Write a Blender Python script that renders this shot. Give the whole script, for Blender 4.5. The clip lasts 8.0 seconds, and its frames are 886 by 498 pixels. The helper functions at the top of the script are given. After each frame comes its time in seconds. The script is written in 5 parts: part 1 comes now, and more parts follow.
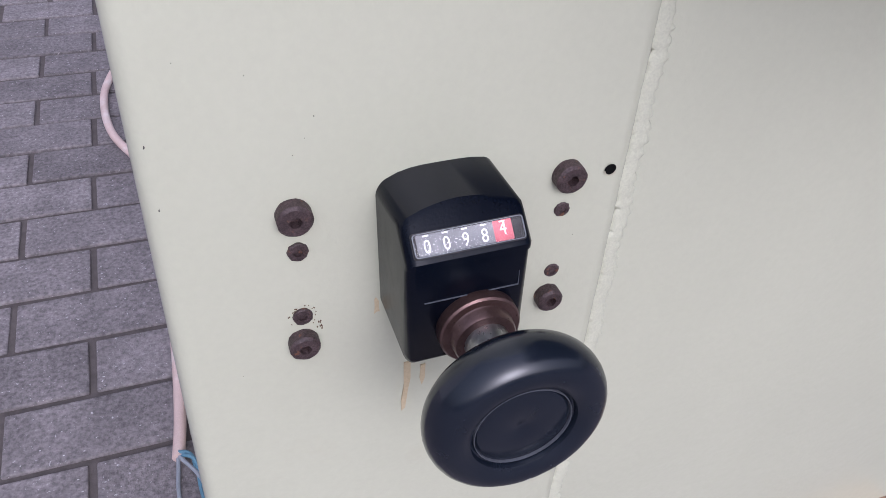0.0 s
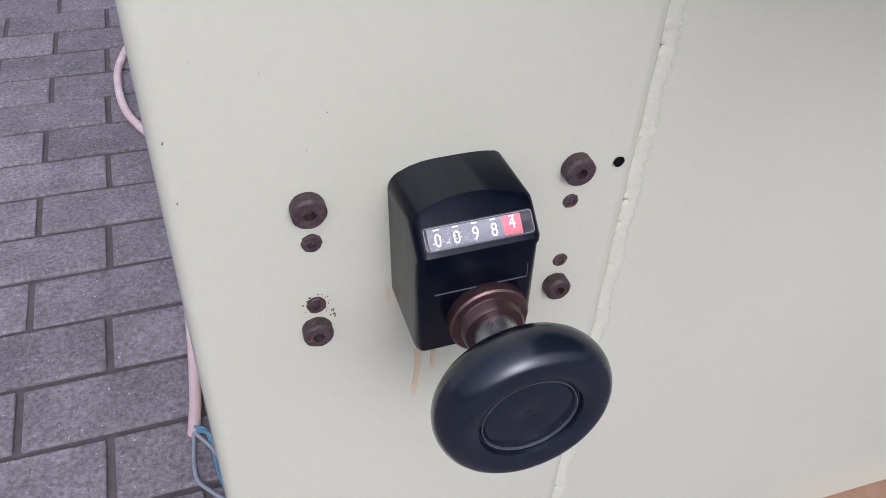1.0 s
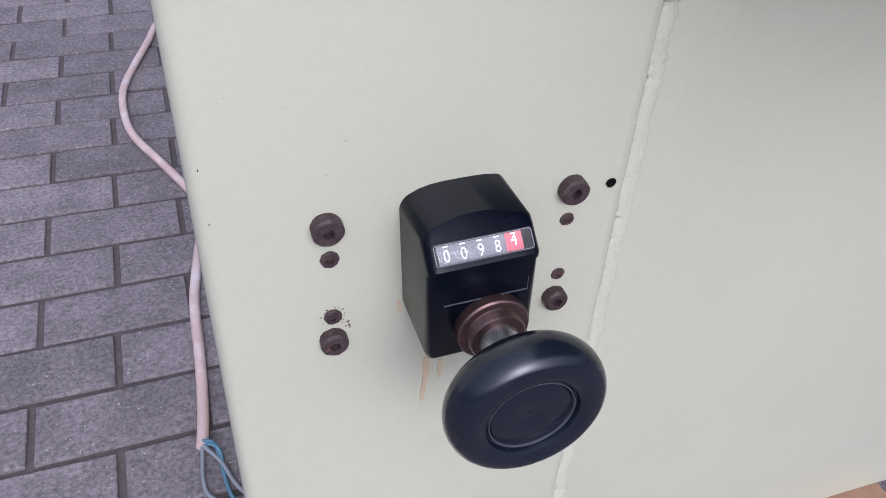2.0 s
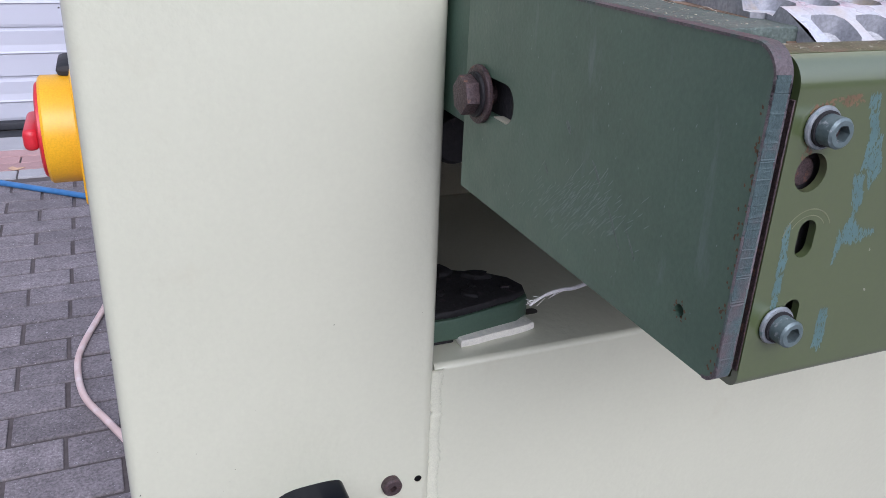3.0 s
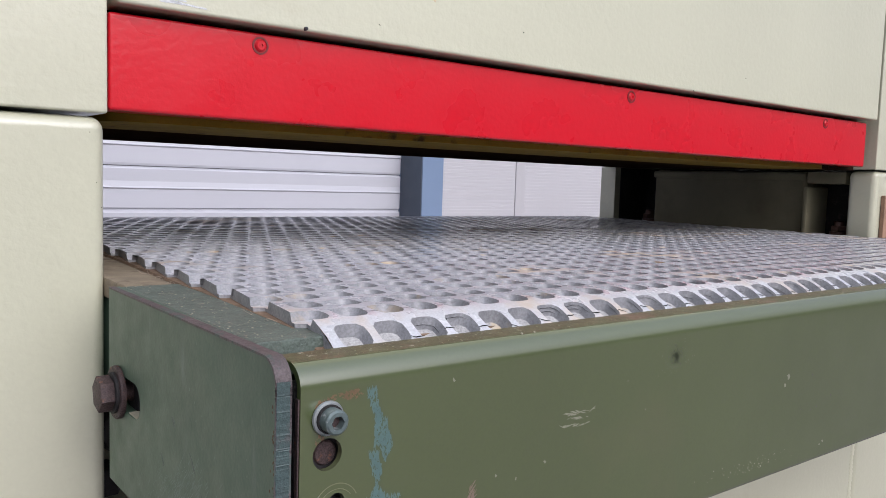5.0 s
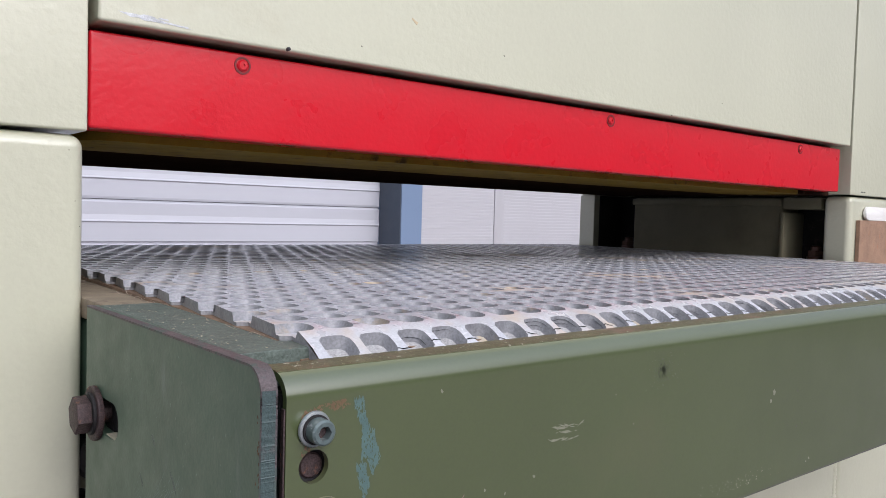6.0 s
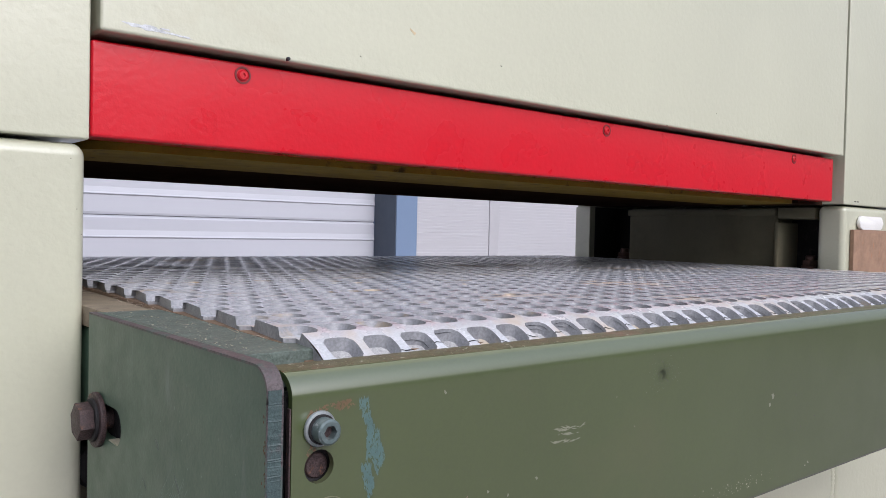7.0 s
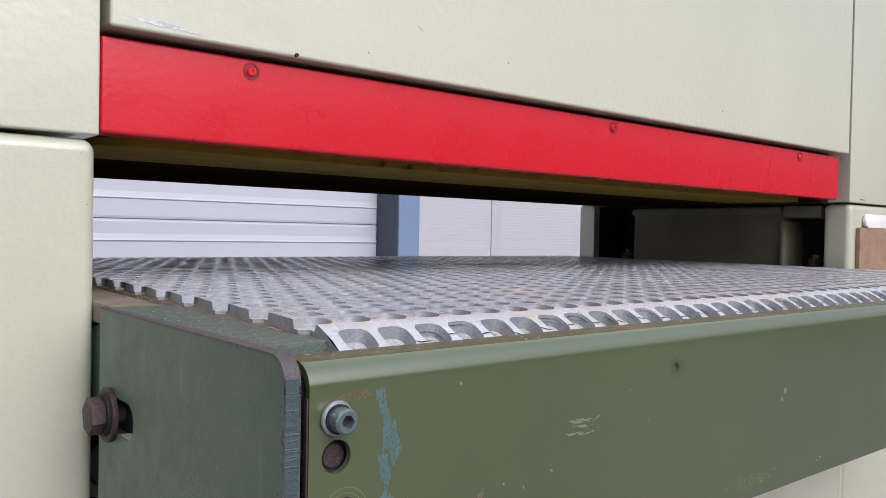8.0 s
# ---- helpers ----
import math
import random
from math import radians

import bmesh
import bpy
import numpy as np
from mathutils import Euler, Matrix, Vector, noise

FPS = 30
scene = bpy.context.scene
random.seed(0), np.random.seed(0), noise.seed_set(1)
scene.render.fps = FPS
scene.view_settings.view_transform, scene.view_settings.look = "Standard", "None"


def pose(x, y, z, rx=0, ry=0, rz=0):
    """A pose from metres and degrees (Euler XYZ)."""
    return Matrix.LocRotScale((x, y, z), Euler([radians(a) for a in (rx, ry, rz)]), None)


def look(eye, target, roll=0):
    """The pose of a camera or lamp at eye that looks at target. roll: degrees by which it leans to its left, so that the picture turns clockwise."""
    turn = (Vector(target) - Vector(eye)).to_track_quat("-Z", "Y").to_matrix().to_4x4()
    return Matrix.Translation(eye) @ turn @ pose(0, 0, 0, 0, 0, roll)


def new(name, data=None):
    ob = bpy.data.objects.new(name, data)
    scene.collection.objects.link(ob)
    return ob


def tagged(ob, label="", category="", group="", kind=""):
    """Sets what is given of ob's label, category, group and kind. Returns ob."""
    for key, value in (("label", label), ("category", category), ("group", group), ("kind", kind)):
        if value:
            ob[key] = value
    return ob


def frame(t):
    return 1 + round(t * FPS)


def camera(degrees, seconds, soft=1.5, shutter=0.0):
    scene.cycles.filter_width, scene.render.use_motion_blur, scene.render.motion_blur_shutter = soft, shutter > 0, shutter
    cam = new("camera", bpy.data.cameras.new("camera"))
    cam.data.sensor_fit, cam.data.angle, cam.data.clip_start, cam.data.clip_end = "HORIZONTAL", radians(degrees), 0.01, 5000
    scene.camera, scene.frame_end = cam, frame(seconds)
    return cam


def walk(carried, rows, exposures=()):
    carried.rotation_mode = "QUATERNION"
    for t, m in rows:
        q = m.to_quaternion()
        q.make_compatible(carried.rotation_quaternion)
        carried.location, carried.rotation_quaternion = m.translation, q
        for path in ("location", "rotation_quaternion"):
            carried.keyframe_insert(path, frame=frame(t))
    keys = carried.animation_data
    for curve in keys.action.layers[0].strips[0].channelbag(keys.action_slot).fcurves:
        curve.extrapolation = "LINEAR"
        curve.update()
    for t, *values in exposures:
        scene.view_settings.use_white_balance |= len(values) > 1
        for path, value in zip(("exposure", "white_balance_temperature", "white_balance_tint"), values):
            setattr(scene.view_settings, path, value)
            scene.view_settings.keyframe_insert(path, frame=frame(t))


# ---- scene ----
EXPOSURES = [(0.0, -0.90, 5560.0, 23.5), (2.4, -0.86, 5450.0, 22.5), (2.7, -0.78, 5420.0, 21.5), (3.0, -0.82, 5500.0, 20.5), (3.5, -0.84, 6100.0, 17.0), (4.0, -0.92, 6020.0, 17.5), (4.5, -0.96, 6000.0, 17.3), (8.0, -0.97, 5880.0, 16.0)]
cam = camera(57.89, 8.0, soft=0.75)
# seconds, eye x y z, yaw, pitch, roll
PATH = [
    (0, -0.1924, -0.2657, 0.7503, -18.570, -38.299, -3.050),
    (0.5, -0.1954, -0.2675, 0.7552, -18.146, -39.440, -2.831),
    (1, -0.1928, -0.2668, 0.7607, -17.748, -40.153, -2.748),
    (1.2, -0.1946, -0.2685, 0.7588, -17.857, -39.933, -2.773),
    (2.3, -0.2090, -0.3172, 0.8136, -18.299, -37.563, -2.422),
    (2.5, -0.2101, -0.3644, 0.8638, -18.513, -34.621, -2.219),
    (2.7, -0.2038, -0.4108, 0.9180, -19.861, -30.558, -2.075),
    (3, -0.1948, -0.4564, 0.9618, -22.178, -23.475, -2.340),
    (3.2, -0.1874, -0.4724, 0.9766, -24.108, -19.416, -2.150),
    (3.5, -0.1819, -0.4910, 0.9934, -27.859, -14.413, -1.713),
    (4, -0.1629, -0.5222, 1.0029, -32.757, -10.125, -1.490),
    (4.5, -0.1454, -0.5388, 1.0016, -36.058, -7.140, -1.905),
    (5, -0.1469, -0.5459, 0.9967, -37.772, -4.905, -1.836),
    (5.2, -0.1473, -0.5464, 0.9947, -38.165, -4.299, -1.849),
    (6.3, -0.1481, -0.5409, 0.9829, -39.520, -1.996, -1.499),
    (6.5, -0.1482, -0.5411, 0.9819, -39.573, -1.813, -1.492),
    (7, -0.1530, -0.5426, 0.9798, -39.722, -1.342, -1.296),
    (7.5, -0.1607, -0.5393, 0.9760, -39.844, -1.060, -1.167),
    (8, -0.1568, -0.5379, 0.9740, -39.633, -1.105, -1.087),
]
walk(cam, [(t, pose(x, y, z, 90 + pitch, roll, yaw)) for t, x, y, z, yaw, pitch, roll in PATH], exposures=EXPOSURES)

# ---------------------------------------------------------------- light
world = bpy.data.worlds.new("overcast_sky")
scene.world = world
world.use_nodes = True
wt = world.node_tree
wt.nodes.clear()
w_out = wt.nodes.new("ShaderNodeOutputWorld")
w_bg = wt.nodes.new("ShaderNodeBackground")
w_sky = wt.nodes.new("ShaderNodeTexSky")
w_sky.sky_type = "NISHITA"
w_sky.sun_disc = False
w_sky.sun_elevation = radians(33)
w_sky.sun_rotation = radians(182)
w_sky.air_density = 1.6
w_sky.dust_density = 5.0
w_hsv = wt.nodes.new("ShaderNodeHueSaturation")
w_hsv.inputs["Saturation"].default_value = 0.3
w_bg.inputs["Strength"].default_value = 0.12
wt.links.new(w_sky.outputs[0], w_hsv.inputs["Color"])
# an overcast sky is brighter overhead than at the horizon
w_co = wt.nodes.new("ShaderNodeTexCoord")
w_xyz = wt.nodes.new("ShaderNodeSeparateXYZ")
w_map = wt.nodes.new("ShaderNodeMapRange")
w_map.inputs["To Min"].default_value = 1.6
w_map.inputs["To Max"].default_value = 5.4
w_pow = wt.nodes.new("ShaderNodeMath")
w_pow.operation = "POWER"
w_pow.use_clamp = True
w_pow.inputs[1].default_value = 1.3
w_mul = wt.nodes.new("ShaderNodeVectorMath")
w_mul.operation = "SCALE"
wt.links.new(w_co.outputs["Generated"], w_xyz.inputs[0])
wt.links.new(w_xyz.outputs["Z"], w_pow.inputs[0])
wt.links.new(w_pow.outputs[0], w_map.inputs["Value"])
wt.links.new(w_hsv.outputs[0], w_mul.inputs[0])
wt.links.new(w_map.outputs["Result"], w_mul.inputs["Scale"])
wt.links.new(w_mul.outputs[0], w_bg.inputs["Color"])
wt.links.new(w_bg.outputs[0], w_out.inputs["Surface"])

sun_data = bpy.data.lights.new("sun", "SUN")
sun_data.energy = 0.55
sun_data.angle = radians(28)
sun_data.color = (1.0, 0.97, 0.93)
sun_ob = new("sun", sun_data)
sun_ob.matrix_world = look((-0.2, -5.0, 4.0), (0, 0, 0.8))


# ---------------------------------------------------------------- materials
def nodes_of(m):
    return m.node_tree.nodes, m.node_tree.links


def surface(name, base, rough=0.5, metal=0.0, dark=None, light=None, scale=30.0, amount=0.35, grain=900.0,
            grain_amount=0.08, bump=0.02, bump_scale=600.0, rough_var=0.08, stain=None, stain_scale=6.0,
            stain_cut=0.62, stain_soft=0.1, stain_rough=None, per_object=0.0, coat=0.0, spec=0.5, stretch=None, cracks=None, coat_rough=0.15, coat_ior=1.5):
    """A painted, metal or stone surface: two scales of tone, fine relief, and stains with a shape of their own."""
    m = bpy.data.materials.new(name)
    m.use_nodes = True
    n, l = nodes_of(m)
    b = n["Principled BSDF"]
    geo = n.new("ShaderNodeNewGeometry")

    def noise_tex(sc, detail=4.0, off=0.0, rgh=0.55):
        t = n.new("ShaderNodeTexNoise")
        t.inputs["Scale"].default_value = sc
        t.inputs["Detail"].default_value = detail
        t.inputs["Roughness"].default_value = rgh
        if off:
            a = n.new("ShaderNodeVectorMath")
            a.operation = "ADD"
            a.inputs[1].default_value = (off, off * 0.7, off * 1.3)
            l.new(geo.outputs["Position"], a.inputs[0])
            l.new(a.outputs[0], t.inputs["Vector"])
        else:
            l.new(geo.outputs["Position"], t.inputs["Vector"])
        return t

    def mix(a, bb, fac, mode="MIX"):
        x = n.new("ShaderNodeMix")
        x.data_type = "RGBA"
        x.blend_type = mode
        for sock, v in ((x.inputs[0], fac), (x.inputs[6], a), (x.inputs[7], bb)):
            if hasattr(v, "is_linked"):
                l.new(v, sock)
            else:
                sock.default_value = v if isinstance(v, float) else (*v, 1.0)
        return x.outputs[2]

    def ramp(sock, lo, hi):
        r = n.new("ShaderNodeMapRange")
        r.inputs["From Min"].default_value = lo
        r.inputs["From Max"].default_value = hi
        l.new(sock, r.inputs["Value"])
        return r.outputs["Result"]

    dark = dark or tuple(c * (1 - amount) for c in base)
    light = light or tuple(min(1.0, c * (1 + amount * 0.6)) for c in base)
    big = noise_tex(scale)
    col = mix(dark, light, ramp(big.outputs["Fac"], 0.3, 0.7))
    col = mix(col, base, 0.45)
    if grain_amount:
        fine = noise_tex(grain, 2.0, 3.1)
        g0, g1 = 1 - grain_amount, 1 + grain_amount
        tone = n.new("ShaderNodeMapRange")
        tone.inputs["From Min"].default_value = 0.3
        tone.inputs["From Max"].default_value = 0.7
        tone.inputs["To Min"].default_value = g0
        tone.inputs["To Max"].default_value = g1
        l.new(fine.outputs["Fac"], tone.inputs["Value"])
        cmb = n.new("ShaderNodeCombineColor")
        for i in range(3):
            l.new(tone.outputs["Result"], cmb.inputs[i])
        col = mix(col, cmb.outputs[0], 1.0, "MULTIPLY")
    if per_object:
        inf = n.new("ShaderNodeObjectInfo")
        tone = n.new("ShaderNodeMapRange")
        tone.inputs["To Min"].default_value = 1 - per_object
        tone.inputs["To Max"].default_value = 1 + per_object
        l.new(inf.outputs["Random"], tone.inputs["Value"])
        cmb = n.new("ShaderNodeCombineColor")
        for i in range(3):
            l.new(tone.outputs["Result"], cmb.inputs[i])
        col = mix(col, cmb.outputs[0], 1.0, "MULTIPLY")
    rsock = ramp(noise_tex(scale * 2.3, 3.0, 7.7).outputs["Fac"], 0.25, 0.75)
    rr = n.new("ShaderNodeMapRange")
    rr.inputs["To Min"].default_value = max(0.02, rough - rough_var)
    rr.inputs["To Max"].default_value = min(1.0, rough + rough_var)
    l.new(rsock, rr.inputs["Value"])
    rough_out = rr.outputs["Result"]
    if stain:
        s = noise_tex(stain_scale, 6.0, 12.3, 0.62)
        if stretch:
            mp = n.new("ShaderNodeMapping")
            mp.inputs["Scale"].default_value = stretch
            mp.inputs["Rotation"].default_value = (0.5, 0.0, 0.0)
            l.new(geo.outputs["Position"], mp.inputs["Vector"])
            l.new(mp.outputs[0], s.inputs["Vector"])
        f = ramp(s.outputs["Fac"], stain_cut, stain_cut + stain_soft)
        col = mix(col, stain, f)
        if stain_rough is not None:
            q = n.new("ShaderNodeMix")
            l.new(f, q.inputs[0])
            l.new(rough_out, q.inputs[2])
            q.inputs[3].default_value = stain_rough
            rough_out = q.outputs[0]
    if cracks:
        wob = noise_tex(140.0, 3.0, 2.2)
        mv = n.new("ShaderNodeMix")
        mv.data_type = "VECTOR"
        mv.inputs[0].default_value = 0.012
        l.new(geo.outputs["Position"], mv.inputs[4])
        l.new(wob.outputs["Color"], mv.inputs[5])
        vo = n.new("ShaderNodeTexVoronoi")
        vo.feature = "DISTANCE_TO_EDGE"
        vo.inputs["Scale"].default_value = cracks
        l.new(mv.outputs[1], vo.inputs["Vector"])
        line = n.new("ShaderNodeMapRange")
        line.inputs["From Min"].default_value = 0.012
        line.inputs["From Max"].default_value = 0.030
        line.inputs["To Min"].default_value = 1.0
        line.inputs["To Max"].default_value = 0.0
        l.new(vo.outputs["Distance"], line.inputs["Value"])
        gate = ramp(noise_tex(70.0, 2.0, 9.9).outputs["Fac"], 0.47, 0.51)
        both = n.new("ShaderNodeMath")
        both.operation = "MULTIPLY"
        l.new(line.outputs["Result"], both.inputs[0])
        l.new(gate, both.inputs[1])
        col = mix(col, (0.02, 0.02, 0.022), both.outputs[0])
    l.new(col, b.inputs["Base Color"])
    l.new(rough_out, b.inputs["Roughness"])
    b.inputs["Metallic"].default_value = metal
    b.inputs["Specular IOR Level"].default_value = spec
    if coat:
        b.inputs["Coat Weight"].default_value = coat
        b.inputs["Coat Roughness"].default_value = coat_rough
        b.inputs["Coat IOR"].default_value = coat_ior
    if bump:
        bt = noise_tex(bump_scale, 3.0, 5.5)
        bp = n.new("ShaderNodeBump")
        bp.inputs["Strength"].default_value = 1.0
        bp.inputs["Distance"].default_value = bump * 0.001
        l.new(bt.outputs["Fac"], bp.inputs["Height"])
        l.new(bp.outputs["Normal"], b.inputs["Normal"])
    return m


CREAM = surface("cream_paint", (0.505, 0.508, 0.386), 0.36, scale=5.0, amount=0.07, grain=260, grain_amount=0.015,
                bump=0.6, bump_scale=130, rough_var=0.07, coat=0.75, coat_rough=0.16, stain=(0.44, 0.42, 0.30), stain_scale=9, stain_cut=0.63, stain_soft=0.25)
CREAM_DIRTY = surface("dirty_cream_paint", (0.46, 0.43, 0.32), 0.5, scale=14, amount=0.25, bump=0.15, bump_scale=220,
                      stain=(0.16, 0.13, 0.09), stain_scale=20, stain_cut=0.6, stain_soft=0.2)
WELD = surface("painted_weld", (0.52, 0.522, 0.402), 0.36, scale=60, amount=0.08, bump=0.3, bump_scale=300)
BEIGE = surface("dried_sealant", (0.52, 0.42, 0.26), 0.5, scale=90, amount=0.2)
GREEN = surface("dark_green_paint", (0.060, 0.104, 0.070), 0.40, spec=0.5, scale=30, amount=0.18, grain=500, grain_amount=0.07,
                bump=0.12, bump_scale=420, stain=(0.115, 0.150, 0.140), stain_scale=34, stain_cut=0.60, stain_soft=0.22, stretch=(1.0, 2.6, 0.55))
GREEN_DUSTY = surface("dusty_green_paint", (0.092, 0.118, 0.100), 0.6, scale=70, amount=0.35, grain=900, grain_amount=0.25,
                      bump=1.1, bump_scale=330, stain=(0.26, 0.23, 0.18), stain_scale=200, stain_cut=0.64, stain_soft=0.05)
OLIVE = surface("olive_green_paint", (0.068, 0.089, 0.031), 0.42, scale=9, amount=0.12, grain=600, grain_amount=0.03,
                bump=0.05, bump_scale=120, rough_var=0.05, coat=1.0, coat_rough=0.17, spec=0.2, coat_ior=2.15, stain=(0.084, 0.092, 0.038), stain_scale=8, stain_cut=0.60, stain_soft=0.25)
OLIVE_DUSTY = surface("dusty_olive_paint", (0.088, 0.088, 0.044), 0.5, scale=60, amount=0.4, grain=900, grain_amount=0.3, bump=0.2,
                      stain=(0.13, 0.095, 0.06), stain_scale=50, stain_cut=0.56, spec=0.4)
YELLOW_OLIVE = surface("yellow_olive_paint", (0.185, 0.120, 0.014), 0.8, scale=30, amount=0.3, stain=(0.05, 0.035, 0.01),
                       stain_scale=60, stain_cut=0.6, spec=0.1)
RED = surface("red_paint", (0.54, 0.004, 0.014), 0.30, scale=10, amount=0.06, grain=300, grain_amount=0.015, bump=0.3,
              bump_scale=190, rough_var=0.08, spec=0.4, coat=0.35, coat_rough=0.12)
RED_DARK = surface("dark_red_paint", (0.15, 0.012, 0.012), 0.6, scale=120, amount=0.3)
BARE_EDGE = surface("worn_cut_edge", (0.088, 0.070, 0.073), 0.55, scale=90, amount=0.45, grain=1200, grain_amount=0.25, bump=0.5,
                    bump_scale=700, stain=(0.055, 0.075, 0.068), stain_scale=70, stain_cut=0.54, stain_soft=0.05)
SAWN_EDGE = surface("sawn_painted_edge", (0.050, 0.078, 0.078), 0.48, scale=160, amount=0.35, grain=1400, grain_amount=0.25, bump=0.4,
                    bump_scale=700, stain=(0.085, 0.068, 0.070), stain_scale=34, stain_cut=0.48, stain_soft=0.12)
RUST = surface("rusted_steel", (0.064, 0.042, 0.042), 0.58, metal=0.25, scale=190, amount=0.6, grain=1300, grain_amount=0.5,
               bump=0.5, bump_scale=700, stain=(0.19, 0.085, 0.045), stain_scale=260, stain_cut=0.60)
RUST_ORANGE = surface("orange_rust", (0.30, 0.185, 0.12), 0.7, scale=60, amount=0.35, bump=0.4, bump_scale=400,
                      stain=(0.36, 0.15, 0.07), stain_scale=70, stain_cut=0.62, stretch=(1.4, 1.0, 0.5))
RUST_STAIN = surface("brown_rust_stain", (0.095, 0.046, 0.020), 0.7, scale=200, amount=0.4)
RUST_BLOOM = surface("orange_brown_rust_bloom", (0.135, 0.080, 0.040), 0.7, scale=200, amount=0.4)
# grimy paint of the far inner side, with its shade put into the colour
GRIME_AND_SHADE = surface("grime_and_shade_dark", (0.21, 0.198, 0.132), 0.6, scale=9, amount=0.25, bump=0.1, bump_scale=260,
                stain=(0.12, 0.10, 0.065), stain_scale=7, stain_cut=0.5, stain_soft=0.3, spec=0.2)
BROWN_STEEL = surface("browned_steel", (0.155, 0.095, 0.085), 0.34, metal=0.75, scale=160, amount=0.35, bump=0.15, bump_scale=700,
                      stain=(0.22, 0.13, 0.07), stain_scale=200, stain_cut=0.62)
STEEL = surface("dull_steel", (0.42, 0.42, 0.41), 0.32, metal=0.9, scale=200, amount=0.25, bump=0.1,
                stain=(0.30, 0.17, 0.09), stain_scale=240, stain_cut=0.66)
ZINC = surface("zinc_plating", (0.38, 0.41, 0.42), 0.36, metal=0.7, scale=260, amount=0.25, bump=0.12,
               stain=(0.19, 0.27, 0.26), stain_scale=200, stain_cut=0.52, stain_soft=0.1, stain_rough=0.55)
SCREW_TEAL = surface("painted_zinc", (0.125, 0.165, 0.165), 0.4, metal=0.35, scale=220, amount=0.35, bump=0.15, stain=(0.34, 0.36, 0.36), stain_scale=260, stain_cut=0.58, stain_soft=0.08)
BLACK = surface("black_plastic", (0.0022, 0.0036, 0.0080), 0.24, spec=0.15, rough_var=0.03, scale=60, amount=0.2, grain=800, grain_amount=0.1, bump=0.05,
                bump_scale=900, stain=(0.06, 0.06, 0.06), stain_scale=900, stain_cut=0.72, stain_soft=0.03)
WHEEL = surface("black_phenolic", (0.007, 0.010, 0.017), 0.22, scale=40, amount=0.15, grain=600, grain_amount=0.05, bump=0.0)
# near-black for the table pan: the cavity's shade is put into the colour
DARK = surface("dark_cavity_shade", (0.020, 0.022, 0.026), 0.55, scale=30, amount=0.3)
# black steel, also used where a recess's shade is put into the colour
BLACK_STEEL_AND_SHADE = surface("black_steel_and_recess_shade", (0.012, 0.011, 0.012), 0.75, scale=90, amount=0.4, bump=0.6, bump_scale=350,
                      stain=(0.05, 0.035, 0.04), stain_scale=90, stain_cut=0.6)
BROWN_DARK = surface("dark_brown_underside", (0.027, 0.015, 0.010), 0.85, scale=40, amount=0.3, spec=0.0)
RUBBER = surface("grey_rubber", (0.455, 0.468, 0.505), 0.27, scale=26, amount=0.26, grain=800, grain_amount=0.12, bump=0.05, rough_var=0.10, spec=0.9,
                 bump_scale=420, stain=(0.48, 0.38, 0.27), stain_scale=9, stain_cut=0.54, stain_soft=0.14, stain_rough=0.7)
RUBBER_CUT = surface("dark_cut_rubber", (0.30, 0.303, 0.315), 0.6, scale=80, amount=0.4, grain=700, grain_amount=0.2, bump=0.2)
RUBBER_WALL = surface("darker_grey_rubber", (0.235, 0.240, 0.256), 0.42, scale=60, amount=0.4, grain=800, grain_amount=0.2, bump=0.2,
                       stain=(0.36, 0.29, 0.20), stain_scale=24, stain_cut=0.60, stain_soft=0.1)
CRACK = surface("open_crack", (0.012, 0.012, 0.013), 0.9, scale=300, amount=0.3, spec=0.0, bump=0)
RUBBER_DUST = surface("dusty_pocket_floor", (0.36, 0.36, 0.36), 0.7, scale=70, amount=0.3, grain=900, grain_amount=0.25, bump=0.3,
                      stain=(0.50, 0.42, 0.30), stain_scale=30, stain_cut=0.56, stain_soft=0.1)
FABRIC = surface("belt_fabric", (0.20, 0.135, 0.088), 0.85, scale=140, amount=0.5, bump=0.6, bump_scale=900,
                 stain=(0.28, 0.21, 0.15), stain_scale=120, stain_cut=0.6)
LEDGE = surface("sawdust_on_grimy_paint", (0.20, 0.165, 0.115), 0.85, scale=60, amount=0.4, bump=0.5, bump_scale=500,
                stain=(0.11, 0.085, 0.06), stain_scale=50, stain_cut=0.55)
FRAY = surface("loose_thread", (0.86, 0.83, 0.80), 0.9, scale=200, amount=0.2)
BELT_FRAY = surface("dusty_belt_thread", (0.40, 0.33, 0.26), 0.9, scale=200, amount=0.4)
CONCRETE = surface("grey_concrete_paver", (0.186, 0.165, 0.168), 0.8, scale=16, amount=0.42, grain=170, grain_amount=0.36,
                   bump=2.0, bump_scale=260, per_object=0.16, stain=(0.52, 0.50, 0.51), stain_scale=190, stain_cut=0.635, stain_soft=0.06, stain_rough=0.45)
CONCRETE_RED = surface("red_concrete_paver", (0.40, 0.25, 0.235), 0.85, scale=13, amount=0.14, grain=420, grain_amount=0.2,
                       bump=0.6, bump_scale=430, per_object=0.08)
CONCRETE_LIGHT = surface("light_concrete", (0.36, 0.355, 0.36), 0.85, scale=9, amount=0.14, grain=420, grain_amount=0.15, bump=0.5)
JOINT = surface("joint_sand", (0.095, 0.080, 0.076), 0.95, scale=60, amount=0.4, bump=1.0, bump_scale=260)
DOOR_WHITE = surface("white_door_steel", (0.47, 0.48, 0.525), 0.45, scale=2.5, amount=0.05, grain=200, grain_amount=0.01, bump=0.05)
WALL_WHITE = surface("white_wall_panel", (0.44, 0.437, 0.46), 0.5, scale=2.5, amount=0.04, grain=200, grain_amount=0.01, bump=0.05)
